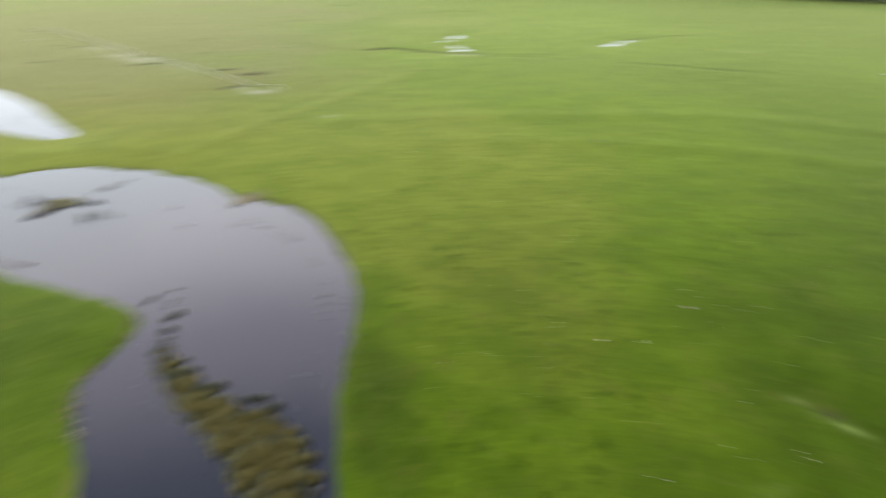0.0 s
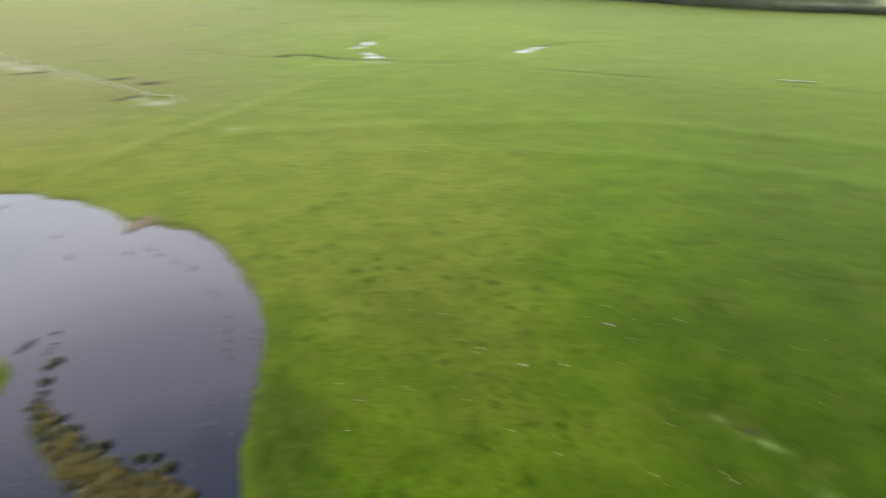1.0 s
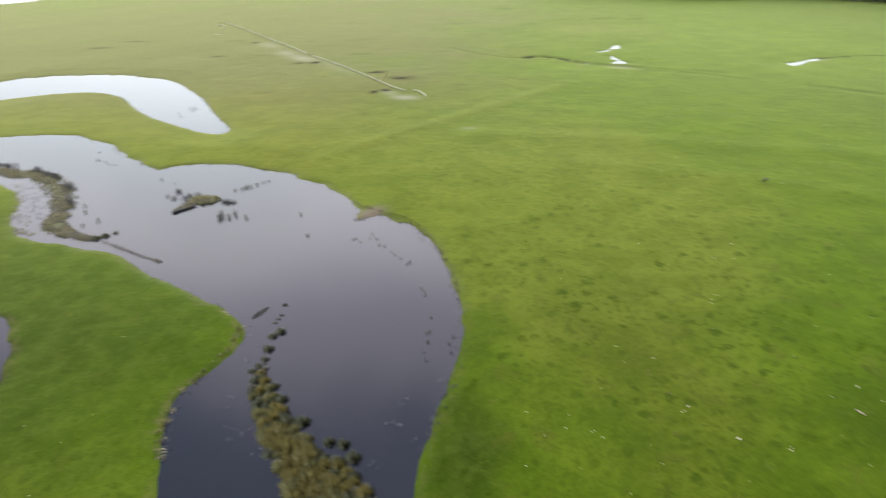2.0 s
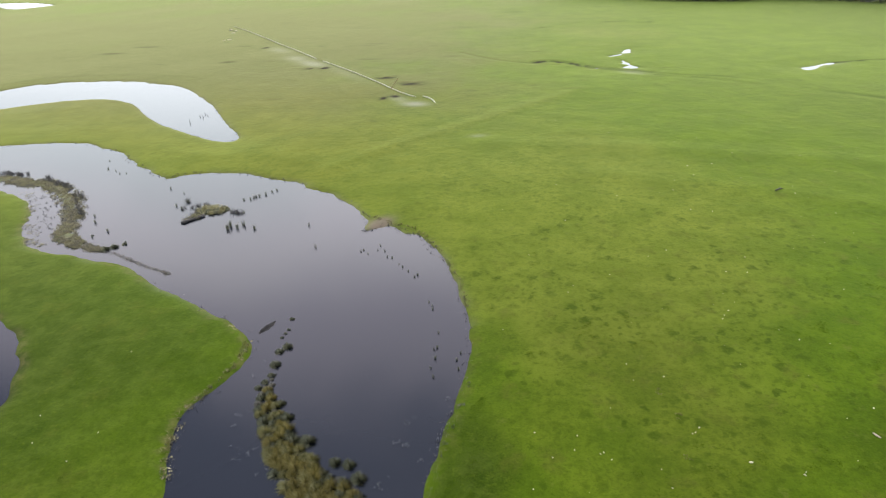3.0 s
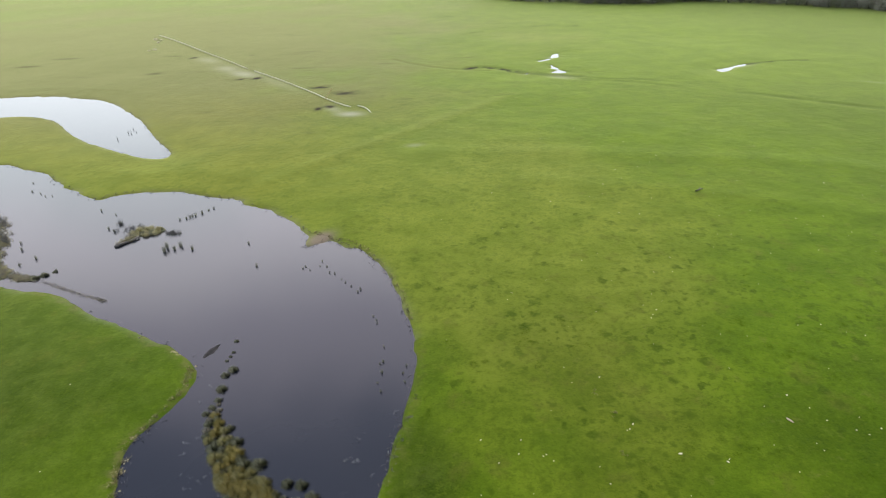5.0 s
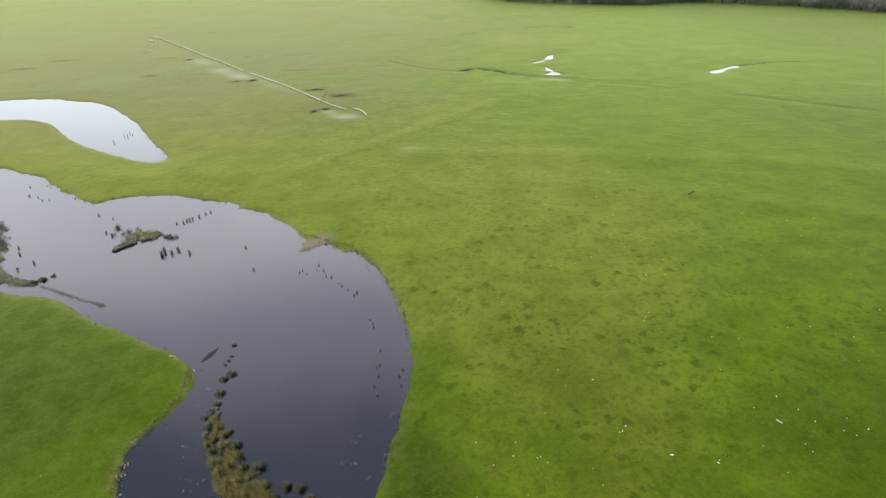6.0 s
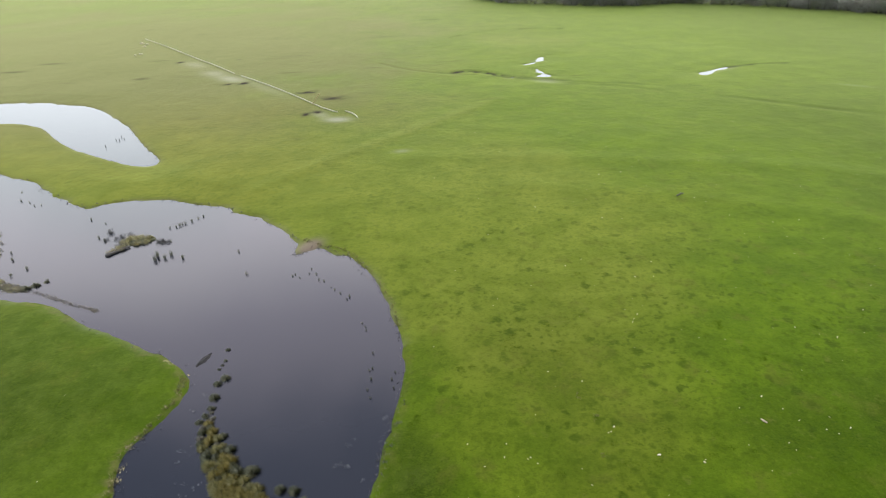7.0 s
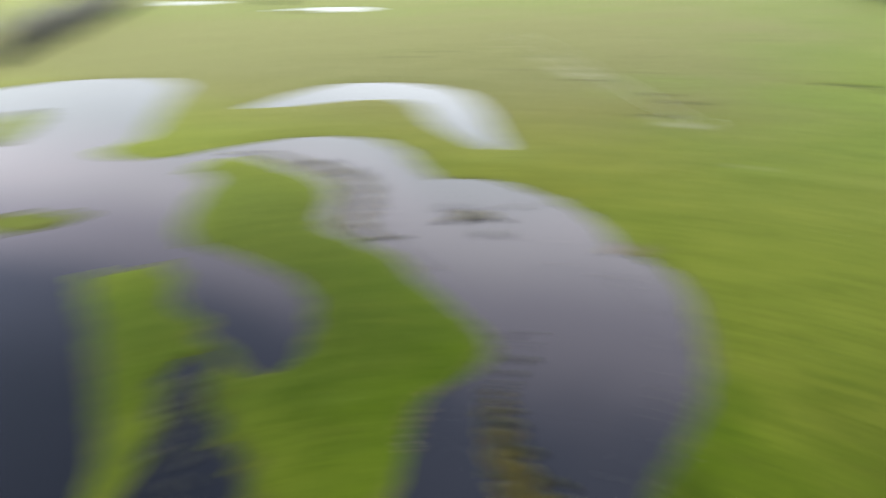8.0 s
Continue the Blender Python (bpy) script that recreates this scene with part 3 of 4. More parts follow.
    # faded far grass; distance haze is painted in with it
    faded = np.clip((8 - x) / 38, 0, 1) * np.interp(y, [76, 118, 140, 230], [0, 1, 1, 0.5]) * np.interp(x, [-200, -70], [0.55, 1]) + 0.5 * np.clip((y - 130) / 60, 0, 1) * np.clip((60 - x) / 60, 0, 1) + 0.42 * np.clip((y - 60) / 50, 0, 1)
    cool = np.clip(0.72 * blob(x, y, -33, 34, 18, 17) + 0.5 * blob(x, y, -52, 27, 16, 9) + 0.9 * blob(x, y, -52, 48, 14, 10) + 0.55 * blob(x, y, -68, 58, 18, 11) + 0.65 * blob(x, y, -2.7, 25, 1.8, 9) * np.clip(0.8 + 0.8 * value_noise(x, y, 2.2, 55), 0, 1.2), 0, 0.8)
    warm = np.clip((-2 - x) / 26, 0, 1) * np.interp(y, [56, 70, 98, 128], [0, 0.75, 0.75, 0.0]) * np.clip(0.85 + 0.4 * value_noise(x, y, 9, 43), 0, 1)
    olive = 0.75 * blob(x, y, 7.5, 30, 9, 16) * np.clip(0.8 + 0.5 * value_noise(x, y, 5, 39), 0, 1.2)
    rank = 0.95 * blob(x, y, 8, 33, 13, 22) + 0.7 * blob(x, y, 32, 36, 26, 26) + 0.75 * blob(x, y, -36, 32, 20, 16) + 0.25 + 0.25 * np.clip((y - 45) / 20, 0, 1) * (x > -12) * (y < 118)
    bare = np.clip(1.5 * blob(x, y, -13.6, 57.2, 1.0, 1.5, -35), 0, 1) * (d > -0.3)

    nx, ny = len(xs), len(ys)
    i = (np.arange(ny - 1)[:, None] * nx + np.arange(nx - 1)).ravel()
    quads = np.stack([i, i + 1, i + nx + 1, i + nx], 1)
    data = bpy.data.meshes.new("ground")
    data.vertices.add(len(x))
    data.vertices.foreach_set("co", np.stack([x, y, z], 1).astype(np.float32).ravel())
    data.loops.add(quads.size)
    data.loops.foreach_set("vertex_index", quads.ravel().astype(np.int32))
    data.polygons.add(len(quads))
    data.polygons.foreach_set("loop_start", np.arange(0, quads.size, 4, dtype=np.int32))
    data.polygons.foreach_set("use_smooth", np.ones(len(quads), bool))
    data.update()
    for name, values in (("dry_and_vignette", dry_and_vignette), ("silt", silt), ("mud", mud), ("straw", straw), ("bare", bare), ("rank", rank), ("pale", pale), ("olive", olive), ("warm", warm), ("faded", faded), ("cool", cool)):
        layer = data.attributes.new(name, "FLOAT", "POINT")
        layer.data.foreach_set("value", np.clip(values, -1 if name == "dry_and_vignette" else 0, 1).astype(np.float32))
    data.materials.append(TURF)
    tagged(new("ground", data), "grassy flood meadow with worn, muddy and yellowed patches", "ground", kind="structure")

    def height(px, py):
        a, b = int(np.clip(np.searchsorted(xs, px) - 1, 0, nx - 2)), int(np.clip(np.searchsorted(ys, py) - 1, 0, ny - 2))
        u, v = (px - xs[a]) / (xs[a + 1] - xs[a]), (py - ys[b]) / (ys[b + 1] - ys[b])
        g = lambda p, q: z[q * nx + p]
        return float((g(a, b) * (1 - u) + g(a + 1, b) * u) * (1 - v) + (g(a, b + 1) * (1 - u) + g(a + 1, b + 1) * u) * v)

    return height


ground_height = build_ground()


def build_water():
    xs, ys = np.linspace(-430, 62, 24), np.linspace(-15, 345, 22)
    verts = [(a, b, 0.0) for b in ys for a in xs]
    faces = [(j * 24 + i, j * 24 + i + 1, (j + 1) * 24 + i + 1, (j + 1) * 24 + i) for j in range(21) for i in range(23)]
    ob = mesh_object("water", verts, faces, WATER)
    tagged(ob, "still dark flood water reflecting a pale overcast sky", "water", kind="structure")


build_water()


def limb(bm, a, b, r0, r1):
    axis = (b - a).normalized()
    side = axis.orthogonal().normalized()
    up = axis.cross(side)
    rings = [[bm.verts.new(c + (side * math.cos(q) + up * math.sin(q)) * r) for q in np.linspace(0, 2 * math.pi, 8)[:-1]] for c, r in ((a, r0), (a.lerp(b, 0.5) + side * r0 * 0.6, (r0 + r1) / 2), (b, r1))]
    for p, q in zip(rings, rings[1:]):
        for k in range(7):
            bm.faces.new((p[k], p[(k + 1) % 7], q[(k + 1) % 7], q[k]))
    bm.faces.new(rings[-1])


# ---- rushes and reeds ----
def blades(rng, count, height, spread, width, lean, centre=(0, 0, 0), out=None):
    """Tapered, arching blades from one base, appended to out (verts, faces)."""
    verts, faces = out if out is not None else ([], [])
    for _ in range(count):
        turn, r = rng.uniform(0, 2 * math.pi), spread * math.sqrt(rng.random())
        bx, by = centre[0] + r * math.cos(turn), centre[1] + r * math.sin(turn)
        way = turn + rng.uniform(-0.7, 0.7)
        h, reach = height * rng.uniform(0.6, 1.1), lean * height * rng.uniform(0.2, 1.0) * (0.4 + 0.6 * r / spread)
        side = Vector((-math.sin(way + rng.uniform(-1, 1)), math.cos(way), 0)) * width * rng.uniform(0.6, 1.2)
        n = len(verts)
        for k, (f, up, w) in enumerate(((0.0, 0.0, 1.0), (0.35, 0.62, 0.75), (1.0, 1.0, 0.12))):
            c = Vector((bx + math.cos(way) * reach * f, by + math.sin(way) * reach * f, centre[2] + h * up))
            verts += [c - side * w, c + side * w]
        faces += [(n, n + 1, n + 3, n + 2), (n + 2, n + 3, n + 5, n + 4)]
    return verts, faces


def rush_meshes(name, material, count, height, spread, width, lean, variants):
    out = []
    for k in range(variants):
        rng = random.Random(hash_seed(name, k))
        verts, faces = blades(rng, count, height, spread, width, lean)
        data = bpy.data.meshes.new(name)
        data.from_pydata([tuple(v) for v in verts], [], faces)
        data.materials.append(material)
        out.append(data)
    return out


def dome_meshes(name, material, count, length, width, variants):
    """Round tussocks: stems that spring from one crown and arch out to all sides."""
    out = []
    for k in range(variants):
        rng = random.Random(hash_seed(name, k) + 7)
        verts, faces = [], []
        for _ in range(count):
            turn, rise = rng.uniform(0, 6.283), math.asin(rng.uniform(0.25, 1.0))
            ahead = Vector((math.cos(turn) * math.cos(rise), math.sin(turn) * math.cos(rise), math.sin(rise)))
            side = ahead.cross(Vector((math.cos(turn + 2), math.sin(turn + 2), 0.4))).normalized() * width * rng.uniform(0.6, 1.3)
            root = Vector((math.cos(turn), math.sin(turn), 0)) * 0.10 * length * rng.random()
            far = length * rng.uniform(0.65, 1.08)
            n = len(verts)
            for f, w, sag in ((0.0, 0.7, 0.0), (0.6, 1.0, 0.02), (1.0, 0.2, 0.14)):
                c = root + ahead * far * f + Vector((0, 0, 0.05 - sag * length * math.cos(rise)))
                verts += [c - side * w, c + side * w]
            faces += [(n, n + 1, n + 3, n + 2), (n + 2, n + 3, n + 5, n + 4)]
        data = bpy.data.meshes.new(name)
        data.from_pydata([tuple(v) for v in verts], [], faces)
        data.materials.append(material)
        out.append(data)
    return out


def hash_seed(name, k):
    return sum(ord(c) * (i + 3) for i, c in enumerate(name)) * 31 + k


def plant(data, name, x, y, size, label, group, rng, sink=0.06, slim=1.0):
    ob = new(name, data)
    base = ground_height(x, y)
    ob.matrix_world = Matrix.Translation((x, y, base - sink)) @ Matrix.Rotation(rng.uniform(0, 6.28), 4, "Z") @ Matrix.Diagonal((size * slim, size * slim, size * rng.uniform(0.85, 1.15), 1))
    return tagged(ob, label, "rush", group)


GOLD = dome_meshes("golden_rush_clump", RUSH_GOLD, 560, 0.60, 0.013, 4)
OLIVE = dome_meshes("rush_clump", RUSH, 560, 0.57, 0.013, 5)
GREEN = dome_meshes("dark_rush_clump", RUSH_GREEN, 560, 0.55, 0.013, 4)
PALE = rush_meshes("bleached_tuft", RUSH_PALE, 16, 0.34, 0.16, 0.016, 0.9, 4)
BLEACHED = dome_meshes("bleached_clump", RUSH_BLEACHED, 460, 0.46, 0.013, 3)
SLIM = rush_meshes("thin_rush_clump", RUSH_GREEN, 60, 0.80, 0.20, 0.014, 0.55, 5)
REEDY = rush_meshes("reed_clump", REED, 80, 0.55, 0.34, 0.016, 1.0, 4)
GREY = rush_meshes("dead_rush_clump", RUSH_GREY, 70, 0.55, 0.30, 0.012, 0.8, 4)


def build_row():
    """The winding row of rushes that stands in the near channel."""
    rng = random.Random(11)
    # centre of the row and its half width
    spine = smooth_loop([(-16.5, 33.2, 0.15), (-16.1, 31.6, 0.42), (-15.1, 29.7, 0.62), (-14.2, 28.3, 0.80), (-12.85, 26.5, 1.10), (-11.6, 25.1, 1.45), (-10.2, 24.0, 1.85), (-9.3, 22.5, 2.0), (-8.5, 21.0, 2.0), (-7.6, 18.5, 1.8)], 8, False)
    placed = []
    tries = 0
    while len(placed) < 210 and tries < 12000:
        tries += 1
        i = rng.randrange(len(spine))
        c = spine[i]
        x, y = c[0] + rng.uniform(-1, 1) * c[2], c[1] + rng.uniform(-0.3, 0.3)
        if all((x - a) ** 2 + (y - b) ** 2 > 0.43**2 for a, b in placed):
            placed.append((x, y))
            edge = math.hypot(x - c[0], y - c[1]) / c[2]
            full = min(1.0, 0.62 + 0.45 * c[2])
            lot = rng.random() + 0.55 * (edge - 0.5)
            if lot > 1.05:
                plant(rng.choice(BLEACHED), "rush_clump", x, y, full * rng.uniform(0.7, 1.0), "bleached grey rush clump standing in flood water", "rushes in the channel", rng)
            elif lot > 0.74:
                plant(rng.choice(GREEN), "rush_clump", x, y, full * rng.uniform(0.65, 1.05), "dark green rush clump with pale tips in flood water", "rushes in the channel", rng)
            elif lot > 0.50:
                plant(rng.choice(OLIVE), "rush_clump", x, y, full * rng.uniform(0.7, 1.15), "olive rush clump standing in flood water", "rushes in the channel", rng)
            else:
                plant(rng.choice(GOLD), "rush_clump", x, y, full * rng.uniform(0.75, 1.2), "golden brown rush clump standing in flood water", "rushes in the channel", rng)


LONE_DARK = [
    (-17.2, 40.4, 0.5), (-17, 39, 0.42), (-17.1, 38.5, 0.4), (-17.2, 38.0, 0.4), (-16.4, 36.9, 0.85), (-16.8, 36.3, 0.75), (-16.6, 34.8, 0.85), (-16.5, 33.7, 0.7),
    (-16.9, 32.4, 0.7), (-14.1, 29.8, 0.95), (-12.2, 27.9, 1.05), (-10.2, 26.4, 0.85), (-9.35, 26.25, 0.85), (-8.6, 25.3, 1.0), (-9.4, 25.0, 0.9), (-12.3, 27.9, 1.0), (-16.7, 33.0, 0.6), (-14.9, 31.0, 0.7),
]
LONE_FAR = [
    (-51.7, 72.6), (-53.3, 75.6), (-41.2, 55.1), (-38.4, 51.9), (-38.1, 51.7), (-37.8, 52.5), (-28.8, 55.8), (-28.8, 56.5), (-27.9, 56.1), (-27.5, 56.7), (-26.1, 56.0),
    (-29.9, 63.0), (-29.3, 63.3), (-29.0, 63.6), (-28.8, 63.8), (-28.5, 64.0), (-28.0, 64.6), (-27.5, 65.3), (-27.1, 65.8), (-20.7, 56.8), (-18.7, 52.2), (-38.8, 50.7), (-39.5, 50.9), (-36.0, 60.6), (-36.1, 62.4),
    (-14.2, 51.4), (-14.0, 51.7), (-6.9, 43.2), (-6.6, 42.7), (-5.8, 37.1), (-5.6, 37.3), (-42.1, 53.8), (-44.8, 58.6), (-43.8, 57.1), (-36.9, 61.3),
]
LONE_SMALL = [
    (-13.5, 51.1), (-12.7, 51.8), (-12.6, 52.6), (-12.0, 51.6), (-11.6, 50.5), (-11.1, 50.3), (-10.3, 49.2), (-9.9, 48.7), (-9.3, 48.0), (-8.6, 47.0), (-8.4, 47.4), (-6.5, 42.2),
    (-5.7, 39.1), (-5.6, 36.1), (-5.5, 34.1), (-5.8, 35.0), (-50.3, 72.0), (-49.2, 71.0), (-48.4, 71.1), (-37.8, 64.9), (-40.0, 66.1), (-30.0, 59.8), (-29.4, 59.5), (-28.6, 59.7), (-3.9, 36.8), (-4.1, 36.0), (-3.9, 35.0),
]
LONE_PALE = [
    (-6.4, 29.3), (-6.5, 30.2), (-6.8, 28.2), (-6.6, 27.7), (-7.5, 25.3), (-7.0, 25.1), (-6.9, 25.9), (-4.9, 27.9), (-5.2, 26.8), (-4.6, 30.1), (-4.4, 28.6), (-4.4, 32.1),
    (-16.9, 30.3), (-17.2, 29.7), (-16.9, 29.2), (-16.6, 27.2), (-16.2, 26.7), (-15.8, 26.4), (-15.3, 26.6), (-15.1, 27.3), (-14.2, 25.0), (-13.8, 25.4), (-17.9, 33.6), (-17.4, 34.7), (-18.2, 36.3),
]


def build_lone():
    rng = random.Random(5)
    for x, y, s in LONE_DARK:
        plant(rng.choice(GREEN), "rush_clump", x, y, s, "dark green rush clump alone in flood water", "rushes in the channel", rng)
    for x, y in LONE_FAR:
        plant(rng.choice(SLIM), "rush_clump", x, y, rng.uniform(0.65, 0.85) * (1.2 if -30 < x < -25 and y < 57 else 0.75 if y > 52 else 0.5), "small dark rush clump in open flood water", "lone rushes", rng, 0.06, 0.75)
    for x, y in LONE_SMALL:
        plant(rng.choice(SLIM), "rush_tuft", x, y, rng.uniform(0.3, 0.5), "tiny dark rush tuft breaking the flood water", "drowned tufts", rng, 0.03, 0.7)
    for x, y, s in ((-39.1, 51.2, 0.95), (-38.5, 51.7, 0.9), (-37.8, 52.3, 0.55), (-42.2, 54.1, 0.4)):
        plant(rng.choice(GREEN), "rush_clump", x, y, s, "dark rush clump at the end of a reed line", "lone rushes", rng)
    for x, y in [(a + rng.gauss(0, 0.22), b + rng.gauss(0, 0.22)) for a, b in LONE_PALE for _ in range(2)]:
        plant(rng.choice(PALE), "rush_tuft", x, y, rng.uniform(0.3, 0.65), "bleached dead rush tuft half drowned in flood water", "drowned tufts", rng, 0.03)


def scatter_blades(name, material, spots, label, category, rng, count, height, spread, width, lean):
    out = ([], [])
    for x, y, s in spots:
        blades(rng, count, height * s, spread * s, width, lean, (x, y, ground_height(x, y) - 0.03), out)
    ob = mesh_object(name, *out, material)
    return tagged(ob, label, category, kind="stuff")


def along(points, count, rng, steps=6):
    """Random spots along a band whose points are x, y, half width."""
    spine = smooth_loop(points, steps, False)
    out = []
    for _ in range(count):
        i = rng.randrange(len(spine) - 1)
        c = spine[i] + (spine[i + 1] - spine[i]) * rng.random()
        r = c[2] * math.sqrt(rng.random())
        a = rng.uniform(0, 6.283)
        out.append((c[0] + r * math.cos(a), c[1] + r * math.sin(a)))
    return out


def build_reed_bed():
    rng = random.Random(7)
    def patchy(spots, limit):
        return [p for p in spots if noise.noise(Vector((p[0] * 0.55, p[1] * 0.55, 4.0))) + 0.6 * noise.noise(Vector((p[0] * 1.5, p[1] * 1.5, 7.0))) > limit]

    spots = [(x, y, rng.uniform(0.5, 1.1)) for x, y in patchy(along(REED_BED, 2600, rng), -0.42)]
    scatter_blades("reed_bed", REED, spots[: len(spots) * 2 // 3], "faded olive reeds in a dense drowned band", "reeds", rng, 22, 0.20, 0.26, 0.015, 1.1)
    scatter_blades("reed_bed", REED_GREY, spots[len(spots) * 2 // 3 :], "grey-brown dead reeds in a dense drowned band", "reeds", rng, 22, 0.26, 0.22, 0.015, 0.9)
    rim = [(-66, 71.4, 0.5), (-61.4, 70.5, 0.5), (-57.7, 69.2, 0.5), (-52.7, 66.2, 0.5), (-48.8, 62.2, 0.5), (-46.3, 58.8, 0.4)]
    fringe = [(x, y, rng.uniform(0.5, 1.0)) for x, y in patchy(along(rim, 150, rng), 0.0)]
    scatter_blades("reed_fringe", RUSH_GREY, fringe, "grey dead reeds along the edge of the reed band", "reeds", rng, 26, 0.62, 0.26, 0.014, 0.5)
    line = [(-39.1, 51.0, 0.30), (-36.9, 50.0, 0.24), (-35.0, 49.0, 0.2), (-33.1, 48.0, 0.18), (-31.4, 47.3, 0.14), (-30.5, 46.8, 0.22)]
    spots = [(x, y, rng.uniform(0.6, 1.0)) for x, y in along(line, 500, rng)]
    scatter_blades("reed_line", REED_GREY, spots, "thin grey line of drowned dead reeds", "reeds", rng, 8, 0.20, 0.14, 0.011, 0.8)
    wet = [(-57.4, 64.8, 0.9), (-54.6, 61.2, 1.1), (-52.4, 57.8, 1.3), (-50.0, 55.0, 1.2), (-48.2, 52.8, 0.8), (-46.2, 51.8, 0.5)]
    spots = [(x, y, rng.uniform(0.4, 0.9)) for x, y in patchy(along(wet, 420, rng), -0.1) if ground_height(x, y) < 0.04]
    scatter_blades("drowned_grass", REED, spots, "sparse drowned yellow grass in shallow flood water", "grass", rng, 12, 0.26, 0.22, 0.012, 0.9)
    spots = [(x, y, rng.uniform(0.3, 0.7)) for x, y in along([(-54, 63, 1.8), (-51, 60, 2.0), (-49.3, 57, 1.6), (-48.0, 54.6, 1.0)], 70, rng)]
    scatter_blades("drowned_specks", RUSH_GREY, spots, "grey dead stalks in a shallow lagoon", "grass", rng, 10, 0.40, 0.16, 0.014, 0.6)
    spots = [(x, y, rng.uniform(0.4, 0.9)) for x, y in along([(29.2, 16.6, 0.6), (31.5, 15.4, 0.9), (34.5, 13.8, 0.8)], 46, rng)]
    scatter_blades("weed_patch", TUSSOCK, spots, "dark low weeds on a trampled wet spot", "weeds", rng, 30, 0.14, 0.34, 0.014, 1.0)
    spots = [(a + rng.gauss(0, 0.12), b + rng.gauss(0, 0.16), 1.0) for a, b in ((8.8, 33.2), (9.3, 27.9), (9.6, 31.0)) for _ in range(5)]
    scatter_blades("straw_tufts", STRAW, spots, "small bleached straw tufts in the meadow", "grass", rng, 26, 0.07, 0.10, 0.010, 1.0)
    swamp = [(-40, 24.5, 0.9), (-36.5, 20.8, 1.6), (-32, 16, 2.6), (-28, 10, 3.0)]
    spots = [(x, y, rng.uniform(0.5, 1.0)) for x, y in along(swamp, 150, rng)]
    scatter_blades("marsh_rushes", RUSH_GREEN, spots, "dark sparse rushes in a muddy marsh strip", "rush", rng, 20, 0.5, 0.3, 0.014, 0.7)
    pond = [(-48.5, 100.5, 0.8), (-49, 97.5, 0.8), (-50, 94, 0.8), (-50.5, 91.5, 1.0)]
    spots = [(x, y, rng.uniform(0.5, 1.0)) for x, y in along(pond, 7, rng)]
    scatter_blades("pond_stems", RUSH_GREY, spots, "few grey stems standing in pale flood water", "reeds", rng, 5, 0.8, 0.07, 0.02, 0.3)


def build_islet():
    """A low peaty islet with rushes, and the log that lies at its end."""
    rng = random.Random(3)
    bm = bmesh.new()
    bmesh.ops.create_icosphere(bm, subdivisions=4, radius=1.0)
    for v in bm.verts:
        n = noise.noise(v.co * 2.3) * 0.30 + noise.noise(v.co * 6) * 0.12
        v.co = Vector((v.co.x * 1.75 * (1 + n), v.co.y * 0.95 * (1 + n) + 0.1 * v.co.x, v.co.z * 0.20 * (1 + n)))
    islet = part("peat_islet", bm, HUMMOCK, None, smooth=True)
    islet.matrix_world = Matrix.Translation((-32.4, 60.2, 0.0))
    tagged(islet, "low mossy peat islet in the flood water", "islet")
    for n in range(56):
        turn, f = rng.uniform(0, 6.28), math.sqrt(rng.random())
        x, y = -32.4 + 1.7 * f * math.cos(turn), 60.2 + 0.95 * f * math.sin(turn)
        plant(rng.choice(REEDY + REEDY + GREY + OLIVE[:1]), "rush_clump", x, y, rng.uniform(0.4, 0.8), "olive grey rush clump on a peat islet", "rushes on the islet", rng, -0.10 * (1 - f))
    for x, y in [(-34.4, 61.3), (-34.3, 60.3), (-34.9, 60.9), (-33.4, 61.4), (-33.8, 61.9), (-35.8, 60.7), (-36.2, 62.5), (-29.9, 59.8), (-29.2, 59.6), (-28.8, 59.7), (-29.5, 59.9), (-34.0, 59.0), (-33.7, 59.3)]:
        plant(rng.choice(GREY), "rush_tuft", x, y, rng.uniform(0.7, 1.1), "grey dead rush tuft beside a peat islet", "drowned tufts", rng)
    bm = bmesh.new()
    a, b = Vector((-34.3, 57.0, 0.06)), Vector((-32.6, 58.9, 0.14))
    rings = []
    for s in range(9):
        c = a.lerp(b, s / 8) + Vector((0, 0, 0.03 * math.sin(s)))
        r = (0.17 - 0.010 * s) * (1 + 0.6 * noise.noise(c * 3)) * (0.6 if s == 0 else 1.0)
        axis = (b - a).normalized()
        side = axis.cross(Vector((0, 0, 1))).normalized()
        up = side.cross(axis)
        rings.append([bm.verts.new(c + (side * math.cos(q) + up * math.sin(q)) * r * (1 + 0.1 * noise.noise(c * 5 + Vector((q, 0, 0))))) for q in np.linspace(0, 2 * math.pi, 11)[:-1]])
    for p, q in zip(rings, rings[1:]):
        for k in range(10):
            bm.faces.new((p[k], p[(k + 1) % 10], q[(k + 1) % 10], q[k]))
    bm.faces.new(rings[0][::-1])
    bm.faces.new(rings[-1])
    for n in range(24):
        f = rng.random()
        plant(rng.choice(GREY + REEDY), "rush_tuft", -34.3 + 1.7 * f + rng.uniform(-0.2, 0.1), 57.1 + 1.9 * f + rng.uniform(0, 0.35), rng.uniform(0.55, 0.95), "grey dead rush tuft grown against a fallen log", "drowned tufts", rng)
    tagged(part("fallen_log", bm, LOG, None, smooth=True), "dark sodden log lying in flood water beside an islet", "log")


